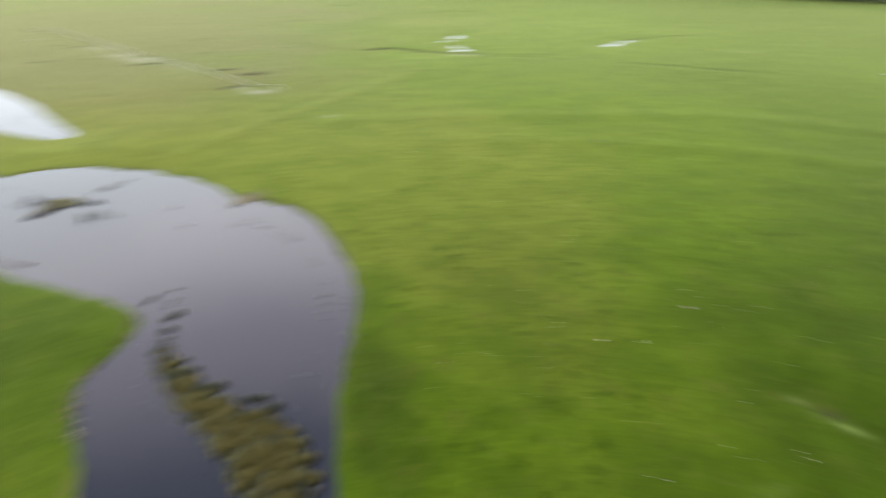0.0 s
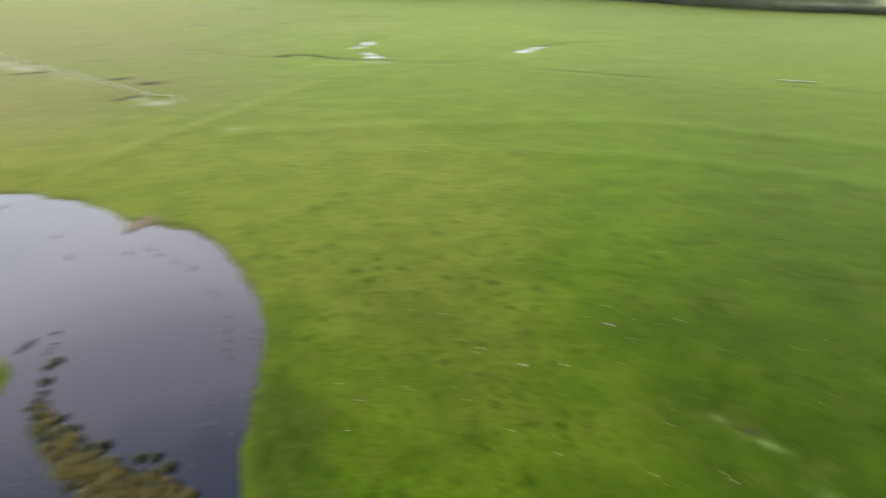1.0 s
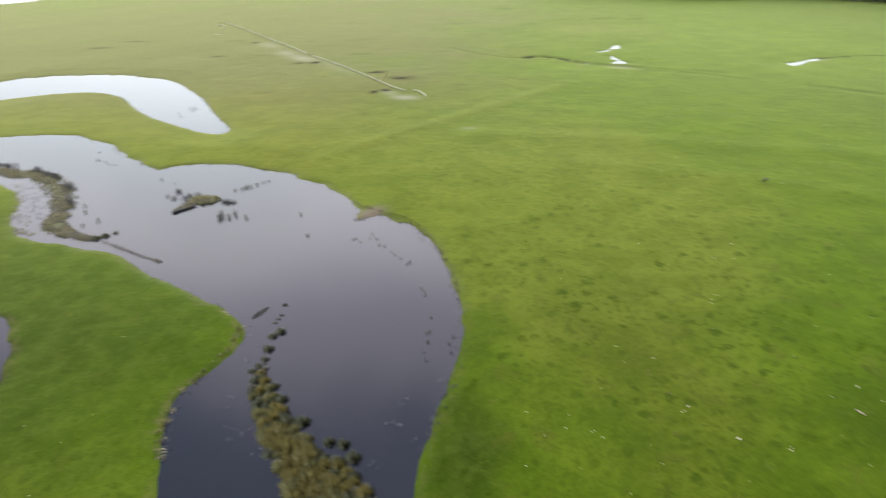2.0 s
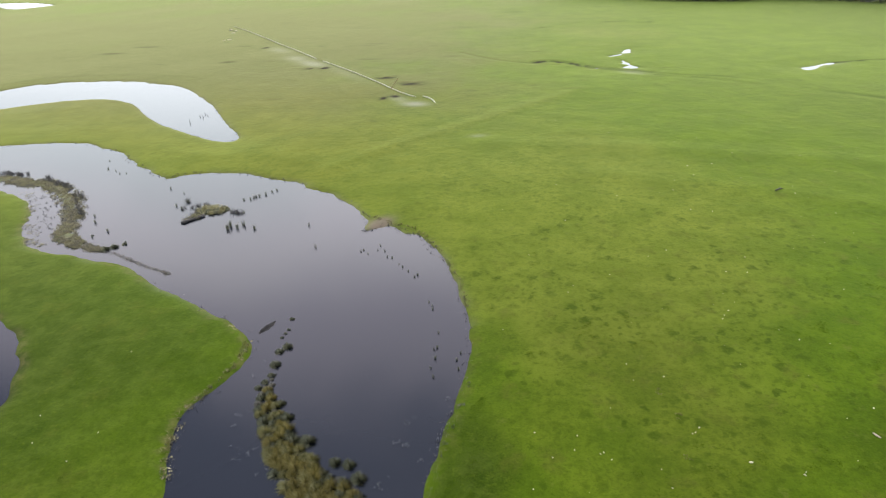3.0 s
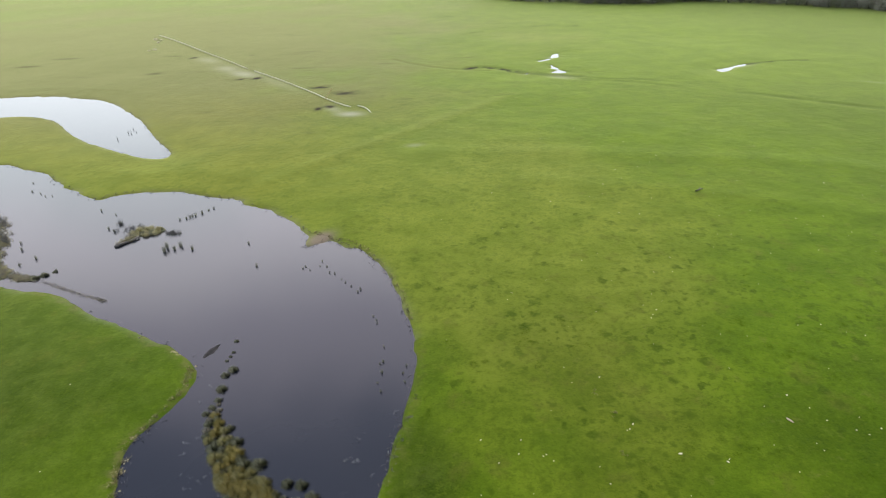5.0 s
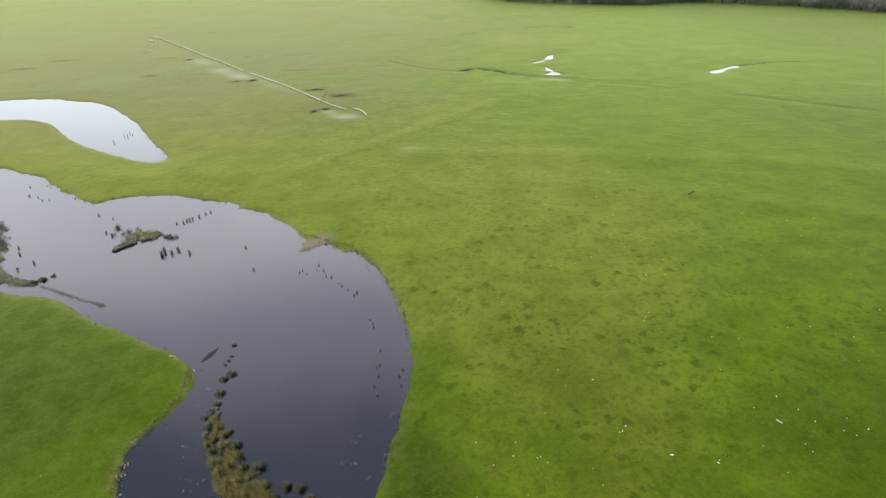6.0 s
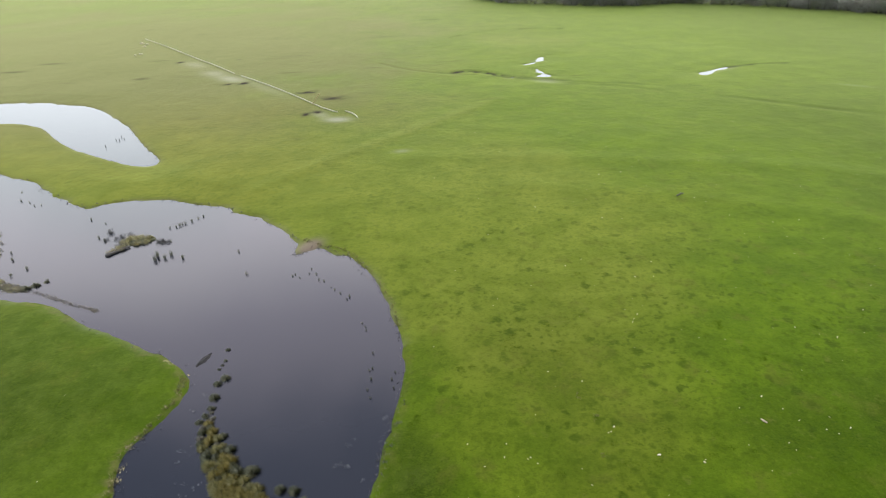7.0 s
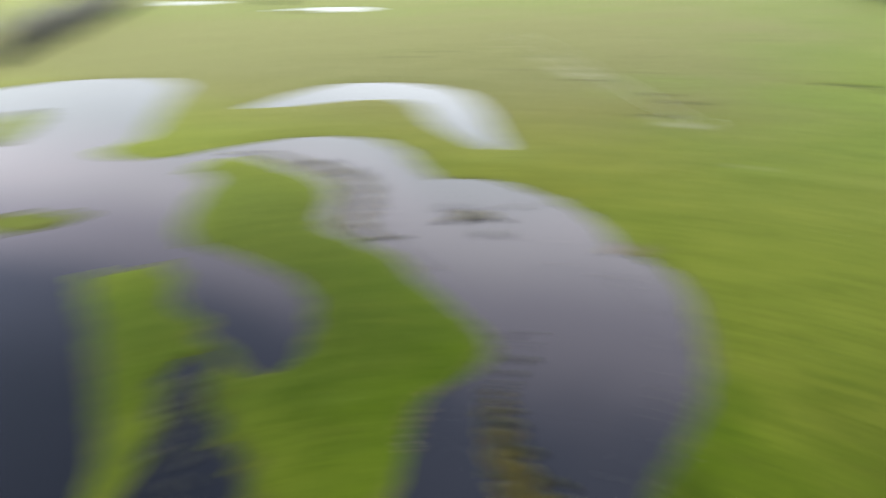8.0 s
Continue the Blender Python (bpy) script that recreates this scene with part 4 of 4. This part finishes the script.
def build_mat():
    """A floating raft of dead reed near the bank's corner."""
    rng = random.Random(21)
    bm = bmesh.new()
    rows = []
    for s in range(15):
        f = s / 14
        c = Vector((-19.1 + 0.7 * f, 38.5 + 1.6 * f, 0))
        w = 0.27 * math.sin(math.pi * min(1, f * 0.92 + 0.06)) + 0.03
        rows.append([bm.verts.new((c.x + k * w * 0.5 + rng.uniform(-0.05, 0.05), c.y - k * w * 0.22 + rng.uniform(-0.05, 0.05), -0.03 + 0.08 * (1 - abs(k) / 2.4) + rng.uniform(0, 0.02))) for k in (-2, -1, 0, 1, 2)])
    for p, q in zip(rows, rows[1:]):
        for k in range(4):
            bm.faces.new((p[k], p[k + 1], q[k + 1], q[k]))
    bmesh.ops.solidify(bm, geom=bm.faces[:], thickness=0.03)
    tagged(part("reed_raft", bm, MAT_DEBRIS, None), "dark floating raft of sodden dead reeds", "debris")


build_row()
build_lone()
build_reed_bed()
build_islet()
build_mat()


def build_branch():
    """A short dead branch in the open meadow."""
    bm = bmesh.new()
    z = ground_height(27.1, 65.5) + 0.06
    limb(bm, Vector((26.6, 65.2, z)), Vector((27.5, 65.7, z + 0.05)), 0.07, 0.04)
    limb(bm, Vector((27.0, 65.42, z)), Vector((27.3, 65.95, z + 0.12)), 0.04, 0.02)
    tagged(part("dead_branch", bm, LOG, None), "short dark dead branch lying on meadow grass", "branch")


def build_pole():
    """A long pale pole that lies in the eastern meadow."""
    bm = bmesh.new()
    spots = [(83.3, 85.2), (84.7, 84.4), (86.1, 83.5), (87.5, 82.6)]
    points = [Vector((x, y, ground_height(x, y) + 0.07 + 0.02 * (k % 2))) for k, (x, y) in enumerate(spots)]
    for k in range(3):
        limb(bm, points[k], points[k + 1], 0.13 - 0.02 * k, 0.11 - 0.02 * k)
    tagged(part("pole", bm, PIPE, None), "long cream weathered pole lying on meadow grass", "pole")


# ---- banks and meadow cover ----
def build_bank_grass():
    rng = random.Random(13)
    west = [(-19.4, 24.5, 0.5), (-20.5, 26.5, 0.5), (-21.0, 29.7, 0.5), (-20.5, 31.9, 0.6), (-19.6, 34.9, 0.5), (-19.9, 37.3, 0.45), (-22.6, 39.4, 0.35), (-28.3, 42.8, 0.3)]
    spots = [(x, y, rng.uniform(0.5, 1.0)) for x, y in along([(a + 0.25, b, 0.3) for a, b, _ in west[:6]], 70, rng)]
    scatter_blades("bank_grass", STRAW, spots, "straw-coloured dead grass along the water's edge", "grass", rng, 14, 0.28, 0.16, 0.012, 1.1)
    east = [(-14.4, 58.6, 0.3), (-12.2, 57.2, 0.3), (-9, 55.1, 0.4), (-6.8, 51.2, 0.35), (-5.1, 47.1, 0.3), (-3.8, 42.6, 0.3), (-3.1, 37.6, 0.3), (-3.2, 33.3, 0.35), (-3.7, 30, 0.4), (-4.2, 27, 0.4), (-4.5, 23, 0.4)]
    wet = [(a - 0.35, b, 0.35) for a, b, _ in east[3:]]
    spots = [(x, y, rng.uniform(0.4, 1.0)) for x, y in along(wet, 300, rng)]
    scatter_blades("drowned_grass", REED_GREY, spots, "sparse grey-green grass stems drowned along the bank", "grass", rng, 7, 0.13, 0.14, 0.008, 1.0)
    spots = [(x, y, rng.uniform(0.4, 0.9)) for x, y in along(east[:6], 150, rng)]
    scatter_blades("bank_grass", STRAW, spots, "pale ragged grass along the water's edge", "grass", rng, 9, 0.22, 0.16, 0.012, 1.1)


def build_shore_tufts():
    """Ragged specks of drowned grass that dot the waterlines, and clods fallen from the low bank."""
    rng = random.Random(19)
    spots = []
    for shore, count in ((FAR_SHORE[3:33], 330), (WHITE_POND[9:24], 90), (NEAR_SHORE[2:11], 60)):
        for x, y in along([(a, b, 0.55) for a, b in shore], count, rng):
            if -0.1 < ground_height(x, y) < 0.14:
                spots.append((x, y, rng.uniform(0.4, 1.0)))
    scatter_blades("shore_tufts", RUSH_GREY, spots, "dark specks of drowned grass along the waterline", "grass", rng, 9, 0.22, 0.12, 0.014, 0.9)
    verts, faces = [], []
    bank = [(-19.3, 24.6, 0.35), (-20.2, 26.5, 0.35), (-20.8, 29.7, 0.35), (-20.1, 31.8, 0.4), (-19.2, 34.9, 0.35), (-19.4, 37.3, 0.25), (-21.8, 39.4, 0.2)]
    for x, y in along(bank, 260, rng):
        if noise.noise(Vector((x * 0.5, y * 0.5, 2.0))) + 0.5 * noise.noise(Vector((x * 1.7, y * 1.7, 6.0))) < 0.12:
            continue
        bm = pebble(rng, rng.uniform(0.02, 0.06))
        n, turn, z = len(verts), rng.uniform(0, 6.28), max(0.0, ground_height(x, y))
        c, d = math.cos(turn), math.sin(turn)
        verts += [(x + v.co.x * c - v.co.y * d, y + v.co.x * d + v.co.y * c, z + v.co.z) for v in bm.verts]
        faces += [tuple(n + v.index for v in f.verts) for f in bm.faces]
        bm.free()
    ob = mesh_object("bank_clods", verts, faces, CLOD)
    tagged(ob, "yellow-brown earth clods along a low eroded bank", "clods", kind="stuff")


def build_rank_grass():
    """Tussocks of darker, taller grass in the near meadow."""
    rng = random.Random(17)
    spots = []
    while len(spots) < 800:
        x, y = rng.uniform(-4, 62), rng.uniform(10, 88)
        keep = noise.noise(Vector((x * 0.11, y * 0.11, 3.0))) + 0.9 * noise.noise(Vector((x * 0.45, y * 0.45, 9.0)))
        if x > -2.5 and keep > rng.uniform(-0.15, 0.55) and rng.random() < 1.1 - y / 48:
            spots.append((x, y, rng.uniform(0.5, 1.25)))
    for _ in range(160):
        spots.append((rng.uniform(-33, -21.5), rng.uniform(18, 36), rng.uniform(0.4, 0.8)))
    for x, y in along([(-2.6, 33, 0.8), (-3.0, 29, 1.1), (-3.2, 25, 1.3), (-3.4, 20, 1.4)], 130, rng):
        spots.append((x, y, rng.uniform(0.5, 0.9)))
    spots = [p for p in spots if ground_height(p[0], p[1]) > 0.12]
    scatter_blades("grass_tussocks", TUSSOCK, spots, "low dark tussocks of rank grass in the meadow", "grass", rng, 110, 0.075, 0.30, 0.008, 1.2)


def pebble(rng, size):
    bm = bmesh.new()
    bmesh.ops.create_icosphere(bm, subdivisions=1, radius=size)
    off = Vector((rng.uniform(0, 50), rng.uniform(0, 50), 0))
    for v in bm.verts:
        v.co *= 1 + 0.35 * noise.noise(v.co / size * 1.3 + off)
        v.co.z *= 0.55
        v.co.x *= 1.7
    return bm


def build_stones():
    rng = random.Random(29)
    shapes = []
    for k in range(5):
        data = bpy.data.meshes.new("stone")
        bm = pebble(rng, 0.10)
        bm.to_mesh(data)
        bm.free()
        data.materials.append(STONE)
        shapes.append(data)
    known = [
        (12.6, 27.7, 1.3), (10.5, 30.2, 0.9), (10.2, 29.8, 0.7), (3.2, 28.0, 0.7), (4.8, 27.9, 0.6), (1.0, 29.2, 0.7), (29.5, 38.4, 1.0),
        (14.9, 41.5, 0.7), (15.6, 42.6, 0.7), (9.4, 34.7, 0.7), (10.0, 29.7, 0.6), (15.1, 27.0, 0.95), (21.0, 32.4, 0.95), (25.1, 29.2, 0.95),
    ]
    spots = list(known)
    while len(spots) < 270:
        x, y = rng.uniform(-2, 62), rng.uniform(11, 92)
        if ground_height(x, y) > 0.12 and rng.random() < (1.15 - y / 100) * (0.35 + min(1, max(0, x) / 22)):
            spots.append((x, y, rng.choice((0.32, 0.4, 0.45, 0.55, 0.65))))
    for _ in range(6):
        spots.append((rng.uniform(-32, -22), rng.uniform(20, 38), rng.uniform(0.3, 0.6)))
    for x, y, s in spots:
        ob = new("stone", rng.choice(shapes))
        s = 0.54 * s * (1 + max(0, y - 40) / 90)
        ob.matrix_world = Matrix.Translation((x, y, ground_height(x, y) + 0.02 * s)) @ Matrix.Rotation(rng.uniform(0, 6.28), 4, "Z") @ Matrix.Scale(s, 4)
        tagged(ob, "small pale stone lying in meadow grass", "stone", "stones in the meadow")
    bm = pebble(rng, 0.17)
    big = part("stone", bm, STONE_BEIGE, None)
    big.matrix_world = Matrix.Translation((20.1, 30.1, ground_height(20.1, 30.1) + 0.04)) @ Matrix.Rotation(-1.0, 4, "Z") @ Matrix.Diagonal((1.0, 0.45, 0.45, 1))
    tagged(big, "beige flat stone lying in meadow grass", "stone")


build_branch()
build_pole()
build_bank_grass()
build_shore_tufts()
build_rank_grass()
build_stones()


# ---- pipe line across the meadow ----
def tube(points, radius, rng, steps=6, sides=8):
    bm = bmesh.new()
    spine = smooth_loop(points, steps, False)
    rings = []
    for i, c in enumerate(spine):
        a, b = spine[max(i - 1, 0)], spine[min(i + 1, len(spine) - 1)]
        along_pipe = Vector((b[0] - a[0], b[1] - a[1], 0)).normalized()
        side = Vector((-along_pipe.y, along_pipe.x, 0))
        wob = side * rng.uniform(-0.04, 0.04)
        z = ground_height(c[0], c[1]) + radius * 0.95
        rings.append([bm.verts.new(Vector((c[0], c[1], z)) + wob + side * radius * math.cos(q) + Vector((0, 0, radius * math.sin(q)))) for q in np.linspace(0, 2 * math.pi, sides + 1)[:-1]])
    for p, q in zip(rings, rings[1:]):
        for k in range(sides):
            bm.faces.new((p[k], p[(k + 1) % sides], q[(k + 1) % sides], q[k]))
    bm.faces.new(rings[0][::-1])
    bm.faces.new(rings[-1])
    return bm


def build_pipe():
    rng = random.Random(31)
    for line, radius, label in (
        ([(-81.2, 187.0), (-75, 179.6), (-68.7, 171.6), (-59.2, 159.2), (-51.0, 148.8), (-42.9, 138.0)], 0.074, "long cream plastic pipe lying across the meadow"),
        ([(-40.8, 135.6), (-36.4, 130.4), (-31.9, 124.9), (-26.8, 117.9), (-21.9, 111.0), (-18.9, 107.1), (-16.7, 105.0)], 0.074, "long cream plastic pipe with scattered silt beside it"),
        ([(-15.5, 105.4), (-14.3, 104.3), (-13.5, 102.9), (-13.0, 101.4)], 0.075, "short bent cream pipe end on the meadow"),
    ):
        tagged(part("water_pipe", tube(line, radius, rng), PIPE, None, smooth=True), label, "pipe", "pipes across the meadow")
    # a leaning marker post beside the pipe
    bm = bmesh.new()
    bmesh.ops.create_cone(bm, cap_ends=True, segments=8, radius1=0.09, radius2=0.07, depth=2.4)
    for v in bm.verts:
        v.co.z += 1.2
    bmesh.ops.bevel(bm, geom=[e for e in bm.edges if e.calc_length() < 0.2], offset=0.015, affect="EDGES")
    post = part("marker_post", bm, WOOD, None)
    post.matrix_world = Matrix.Translation((-21.9, 110.6, ground_height(-21.9, 110.6) - 0.1)) @ Matrix.Rotation(radians(38), 4, "Y") @ Matrix.Rotation(radians(-6), 4, "X")
    tagged(post, "leaning yellowish timber post beside a pipe", "post")
    # pale boulders at the far end
    for x, y, s in [(-79.4, 180.1, 4.6), (-77.6, 178.8, 4.0), (-76.9, 175.4, 3.6), (-73.6, 164.7, 4.2), (-80.3, 181.8, 3.4), (-74.6, 163.6, 2.6)]:
        bm = pebble(rng, 0.10)
        rock = part("stone", bm, STONE, None)
        rock.matrix_world = Matrix.Translation((x, y, ground_height(x, y) + 0.06)) @ Matrix.Scale(s, 4)
        tagged(rock, "pale stone near the pipe's far end", "stone")


build_pipe()


# ---- hedges, trees and sheds at the far edge ----
def leaf_cloud(rng, count, size, shape, lump):
    """Many small leaf or twig cards that fill an uneven crown."""
    verts, faces = [], []
    knots = [Vector((rng.gauss(0, 0.5), rng.gauss(0, 0.5), rng.gauss(0, 0.5))) for _ in range(lump)]
    while len(faces) < count:
        k = rng.choice(knots)
        p = k + Vector((rng.gauss(0, 0.27), rng.gauss(0, 0.27), rng.gauss(0, 0.27)))
        if p.length > 1.15:
            continue
        c = Vector((p.x * shape[0], p.y * shape[0], (p.z * 0.5 + 0.5) * shape[1] + shape[2]))
        if c.z < 0.05:
            continue
        u = Vector((rng.gauss(0, 1), rng.gauss(0, 1), rng.gauss(0, 1))).normalized() * size * rng.uniform(0.6, 1.3)
        w = u.orthogonal().normalized() * size * 0.45 * rng.uniform(0.5, 1.2)
        n = len(verts)
        verts += [c - u, c + w, c + u, c - w]
        faces.append((n, n + 1, n + 2, n + 3))
    return verts, faces


def tree(rng, height, width, material, label, count):
    base = new("tree")
    bm = bmesh.new()
    top = Vector((rng.uniform(-0.3, 0.3), rng.uniform(-0.3, 0.3), height * 0.75))
    limb(bm, Vector((0, 0, -0.1)), top, height * 0.03, height * 0.008)
    for _ in range(7):
        f = rng.uniform(0.25, 0.8)
        a = Vector((0, 0, 0)).lerp(top, f)
        turn = rng.uniform(0, 6.28)
        limb(bm, a, a + Vector((math.cos(turn) * width * 0.6, math.sin(turn) * width * 0.6, height * rng.uniform(0.1, 0.25))), height * 0.012, height * 0.004)
    part("trunk", bm, BARK, base)
    verts, faces = leaf_cloud(rng, count, 0.20, (width, height * 0.82, height * 0.16), 16)
    mesh_object("crown", verts, faces, material, base)
    return tagged(base, label, "tree", "trees along the far edge")


def bush(rng, height, width, material, label, count):
    base = new("bush")
    bm = bmesh.new()
    for _ in range(6):
        turn = rng.uniform(0, 6.28)
        limb(bm, Vector((0, 0, -0.1)), Vector((math.cos(turn) * width * 0.5, math.sin(turn) * width * 0.5, height * rng.uniform(0.5, 0.8))), 0.06, 0.02)
    part("stem", bm, BARK, base)
    verts, faces = leaf_cloud(rng, count, 0.17, (width, height, 0.0), 12)
    mesh_object("crown", verts, faces, material, base)
    return tagged(base, label, "bush", "bushes along the far edge")


def stand(x, y, turn, size):
    return Matrix.Translation((x, y, ground_height(x, y))) @ Matrix.Rotation(turn, 4, "Z") @ Matrix.Scale(size, 4)


def build_far_edge():
    rng = random.Random(41)
    # crowns in the haze-paled colours; the darker copies stand beyond the flood and gap
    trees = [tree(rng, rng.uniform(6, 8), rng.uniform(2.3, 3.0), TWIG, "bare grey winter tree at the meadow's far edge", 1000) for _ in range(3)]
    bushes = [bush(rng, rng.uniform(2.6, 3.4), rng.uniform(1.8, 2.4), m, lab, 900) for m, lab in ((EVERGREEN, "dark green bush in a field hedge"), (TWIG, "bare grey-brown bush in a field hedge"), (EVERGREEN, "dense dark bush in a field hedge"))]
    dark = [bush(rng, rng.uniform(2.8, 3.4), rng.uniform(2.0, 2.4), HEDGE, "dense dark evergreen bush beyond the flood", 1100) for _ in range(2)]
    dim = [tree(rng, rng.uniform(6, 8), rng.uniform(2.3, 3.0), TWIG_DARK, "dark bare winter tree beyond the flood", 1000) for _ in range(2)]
    used = set()

    def place(protos, x, y, size):
        proto = rng.choice(protos)
        m = stand(x, y, rng.uniform(0, 6.28), size)
        if proto in used:
            copy_thing(proto, m)
        else:
            used.add(proto)
            proto.matrix_basis = m

    edge = smooth_loop([(18, 240), (26, 228), (43, 218), (53, 212.5), (64, 209.5), (76, 212), (82, 208.5), (96, 200), (106, 190), (115, 183), (122, 172), (132, 161), (146, 150), (151, 146.5), (158, 141.5), (166, 134)], 6, False)
    for c in edge[::1]:
        place(bushes, c[0] + rng.uniform(-0.6, 0.6), c[1] + rng.uniform(0.8, 2.0), rng.uniform(0.9, 1.3) * (0.62 if c[0] > 140 else 1.0))
    for c in edge:
        if c[0] > 140:
            for _ in range(3):
                place(bushes[::2], c[0] + rng.uniform(-1.5, 1.5), c[1] + rng.uniform(0.5, 3.0), rng.uniform(0.55, 0.8))
            continue
        place(trees, c[0] + rng.uniform(0, 3), c[1] + rng.uniform(3, 7), rng.uniform(0.8, 1.15))
        place(bushes[1:2], c[0] + rng.uniform(-1, 3), c[1] + rng.uniform(2.5, 5), rng.uniform(1.0, 1.5))
    for c in edge[:-14:2]:
        place(trees, c[0] + rng.uniform(18, 28), c[1] + rng.uniform(24, 34), rng.uniform(0.9, 1.3))
    # a dark bush row before the gap, two shrubs in it, and a belt of trees behind the hedge
    for x, y in [(176.5, 124.5), (179.5, 122.5), (182.5, 120.0), (185.5, 117.5), (189, 114)]:
        place(dark, x, y, rng.uniform(0.75, 1.0))
    for x, y in [(177.5, 139.5), (184.5, 138.0), (186.5, 136.2), (181.0, 144.5), (187.5, 146.5), (193.5, 142.0), (196.5, 137.5)]:
        place(bushes, x, y, rng.uniform(0.55, 0.8))
    for x, y in [(168.5, 133.5), (170.0, 132.6), (167.0, 135.0)]:
        place(bushes[::2], x, y, rng.uniform(0.62, 0.75))
    for f in np.linspace(0, 1, 16):
        place(bushes[::2], 138 + 34 * f + rng.uniform(-2, 2), 172 - 22 * f + rng.uniform(0, 4), rng.uniform(0.8, 1.2))
        place(trees, 140 + 36 * f + rng.uniform(-2, 2), 178 - 22 * f + rng.uniform(0, 5), rng.uniform(0.7, 1.0))
    for x, y in [(190, 141), (200, 138), (207, 131)]:
        place(dim, x, y, rng.uniform(0.6, 0.8))
    # hedge that runs off beyond the western flood
    for f in np.linspace(0, 1, 34):
        x, y = -248 - 156 * f, 120 + 165 * f
        place(dark, x + rng.uniform(-2, 2), y + rng.uniform(-2, 2), rng.uniform(1.4, 2.0))
        place(dark, x - 3 + rng.uniform(-2, 2), y + rng.uniform(-2, 2), rng.uniform(1.3, 1.8))
        place(dim, x - 4 + rng.uniform(-2, 2), y + 3, rng.uniform(0.9, 1.2))
        place(dim, x - 16 + rng.uniform(-4, 4), y + 13, rng.uniform(1.6, 2.2))
        place(trees, x - 32 + rng.uniform(-5, 5), y + 25 + rng.uniform(-4, 4), rng.uniform(1.6, 2.3))
    for x, y in [(-266, 284), (-272, 287), (-276, 291)]:
        place(dark, x, y, rng.uniform(1.2, 1.7))


build_far_edge()


def shed(length, depth, height, label):
    base = new("farm_shed")
    bm = bmesh.new()
    bmesh.ops.create_cube(bm, size=1)
    for v in bm.verts:
        v.co = Vector((v.co.x * length, v.co.y * depth, (v.co.z + 0.5) * height))
    part("wall", bm, PALE_WALL, base)
    bm = bmesh.new()
    rise = depth * 0.22
    prof = [(-depth / 2 - 0.4, height - 0.1), (0, height + rise), (depth / 2 + 0.4, height - 0.1), (depth / 2 + 0.4, height + 0.1), (0, height + rise + 0.2), (-depth / 2 - 0.4, height + 0.1)]
    ends = [[bm.verts.new((s * (length / 2 + 0.3), a, b)) for a, b in prof] for s in (-1, 1)]
    for k in range(6):
        bm.faces.new((ends[0][k], ends[0][(k + 1) % 6], ends[1][(k + 1) % 6], ends[1][k]))
    bm.faces.new(ends[0][::-1])
    bm.faces.new(ends[1])
    bmesh.ops.recalc_face_normals(bm, faces=bm.faces[:])
    part("roof", bm, ROOF, base)
    for s in (-0.25, 0.2):
        bm = bmesh.new()
        bmesh.ops.create_cube(bm, size=1)
        for v in bm.verts:
            v.co = Vector((v.co.x * length * 0.06 + s * length, -depth / 2 - 0.03 + v.co.y * 0.08, (v.co.z + 0.5) * height * 0.6))
        part("door", bm, BROWN_DOOR, base)
    return tagged(base, label, "shed", "sheds beyond the hedge")


def build_sheds():
    for x, y, turn, size in [(193, 154, -42, (10, 5, 1.9)), (180, 165, -48, (9, 5, 2.2)), (209, 146, -55, (8, 5, 2.0))]:
        ob = shed(*size, "pale farm shed with a low metal roof beyond a hedge")
        ob.matrix_basis = Matrix.Translation((x, y, ground_height(x, y))) @ Matrix.Rotation(radians(turn), 4, "Z")


build_sheds()
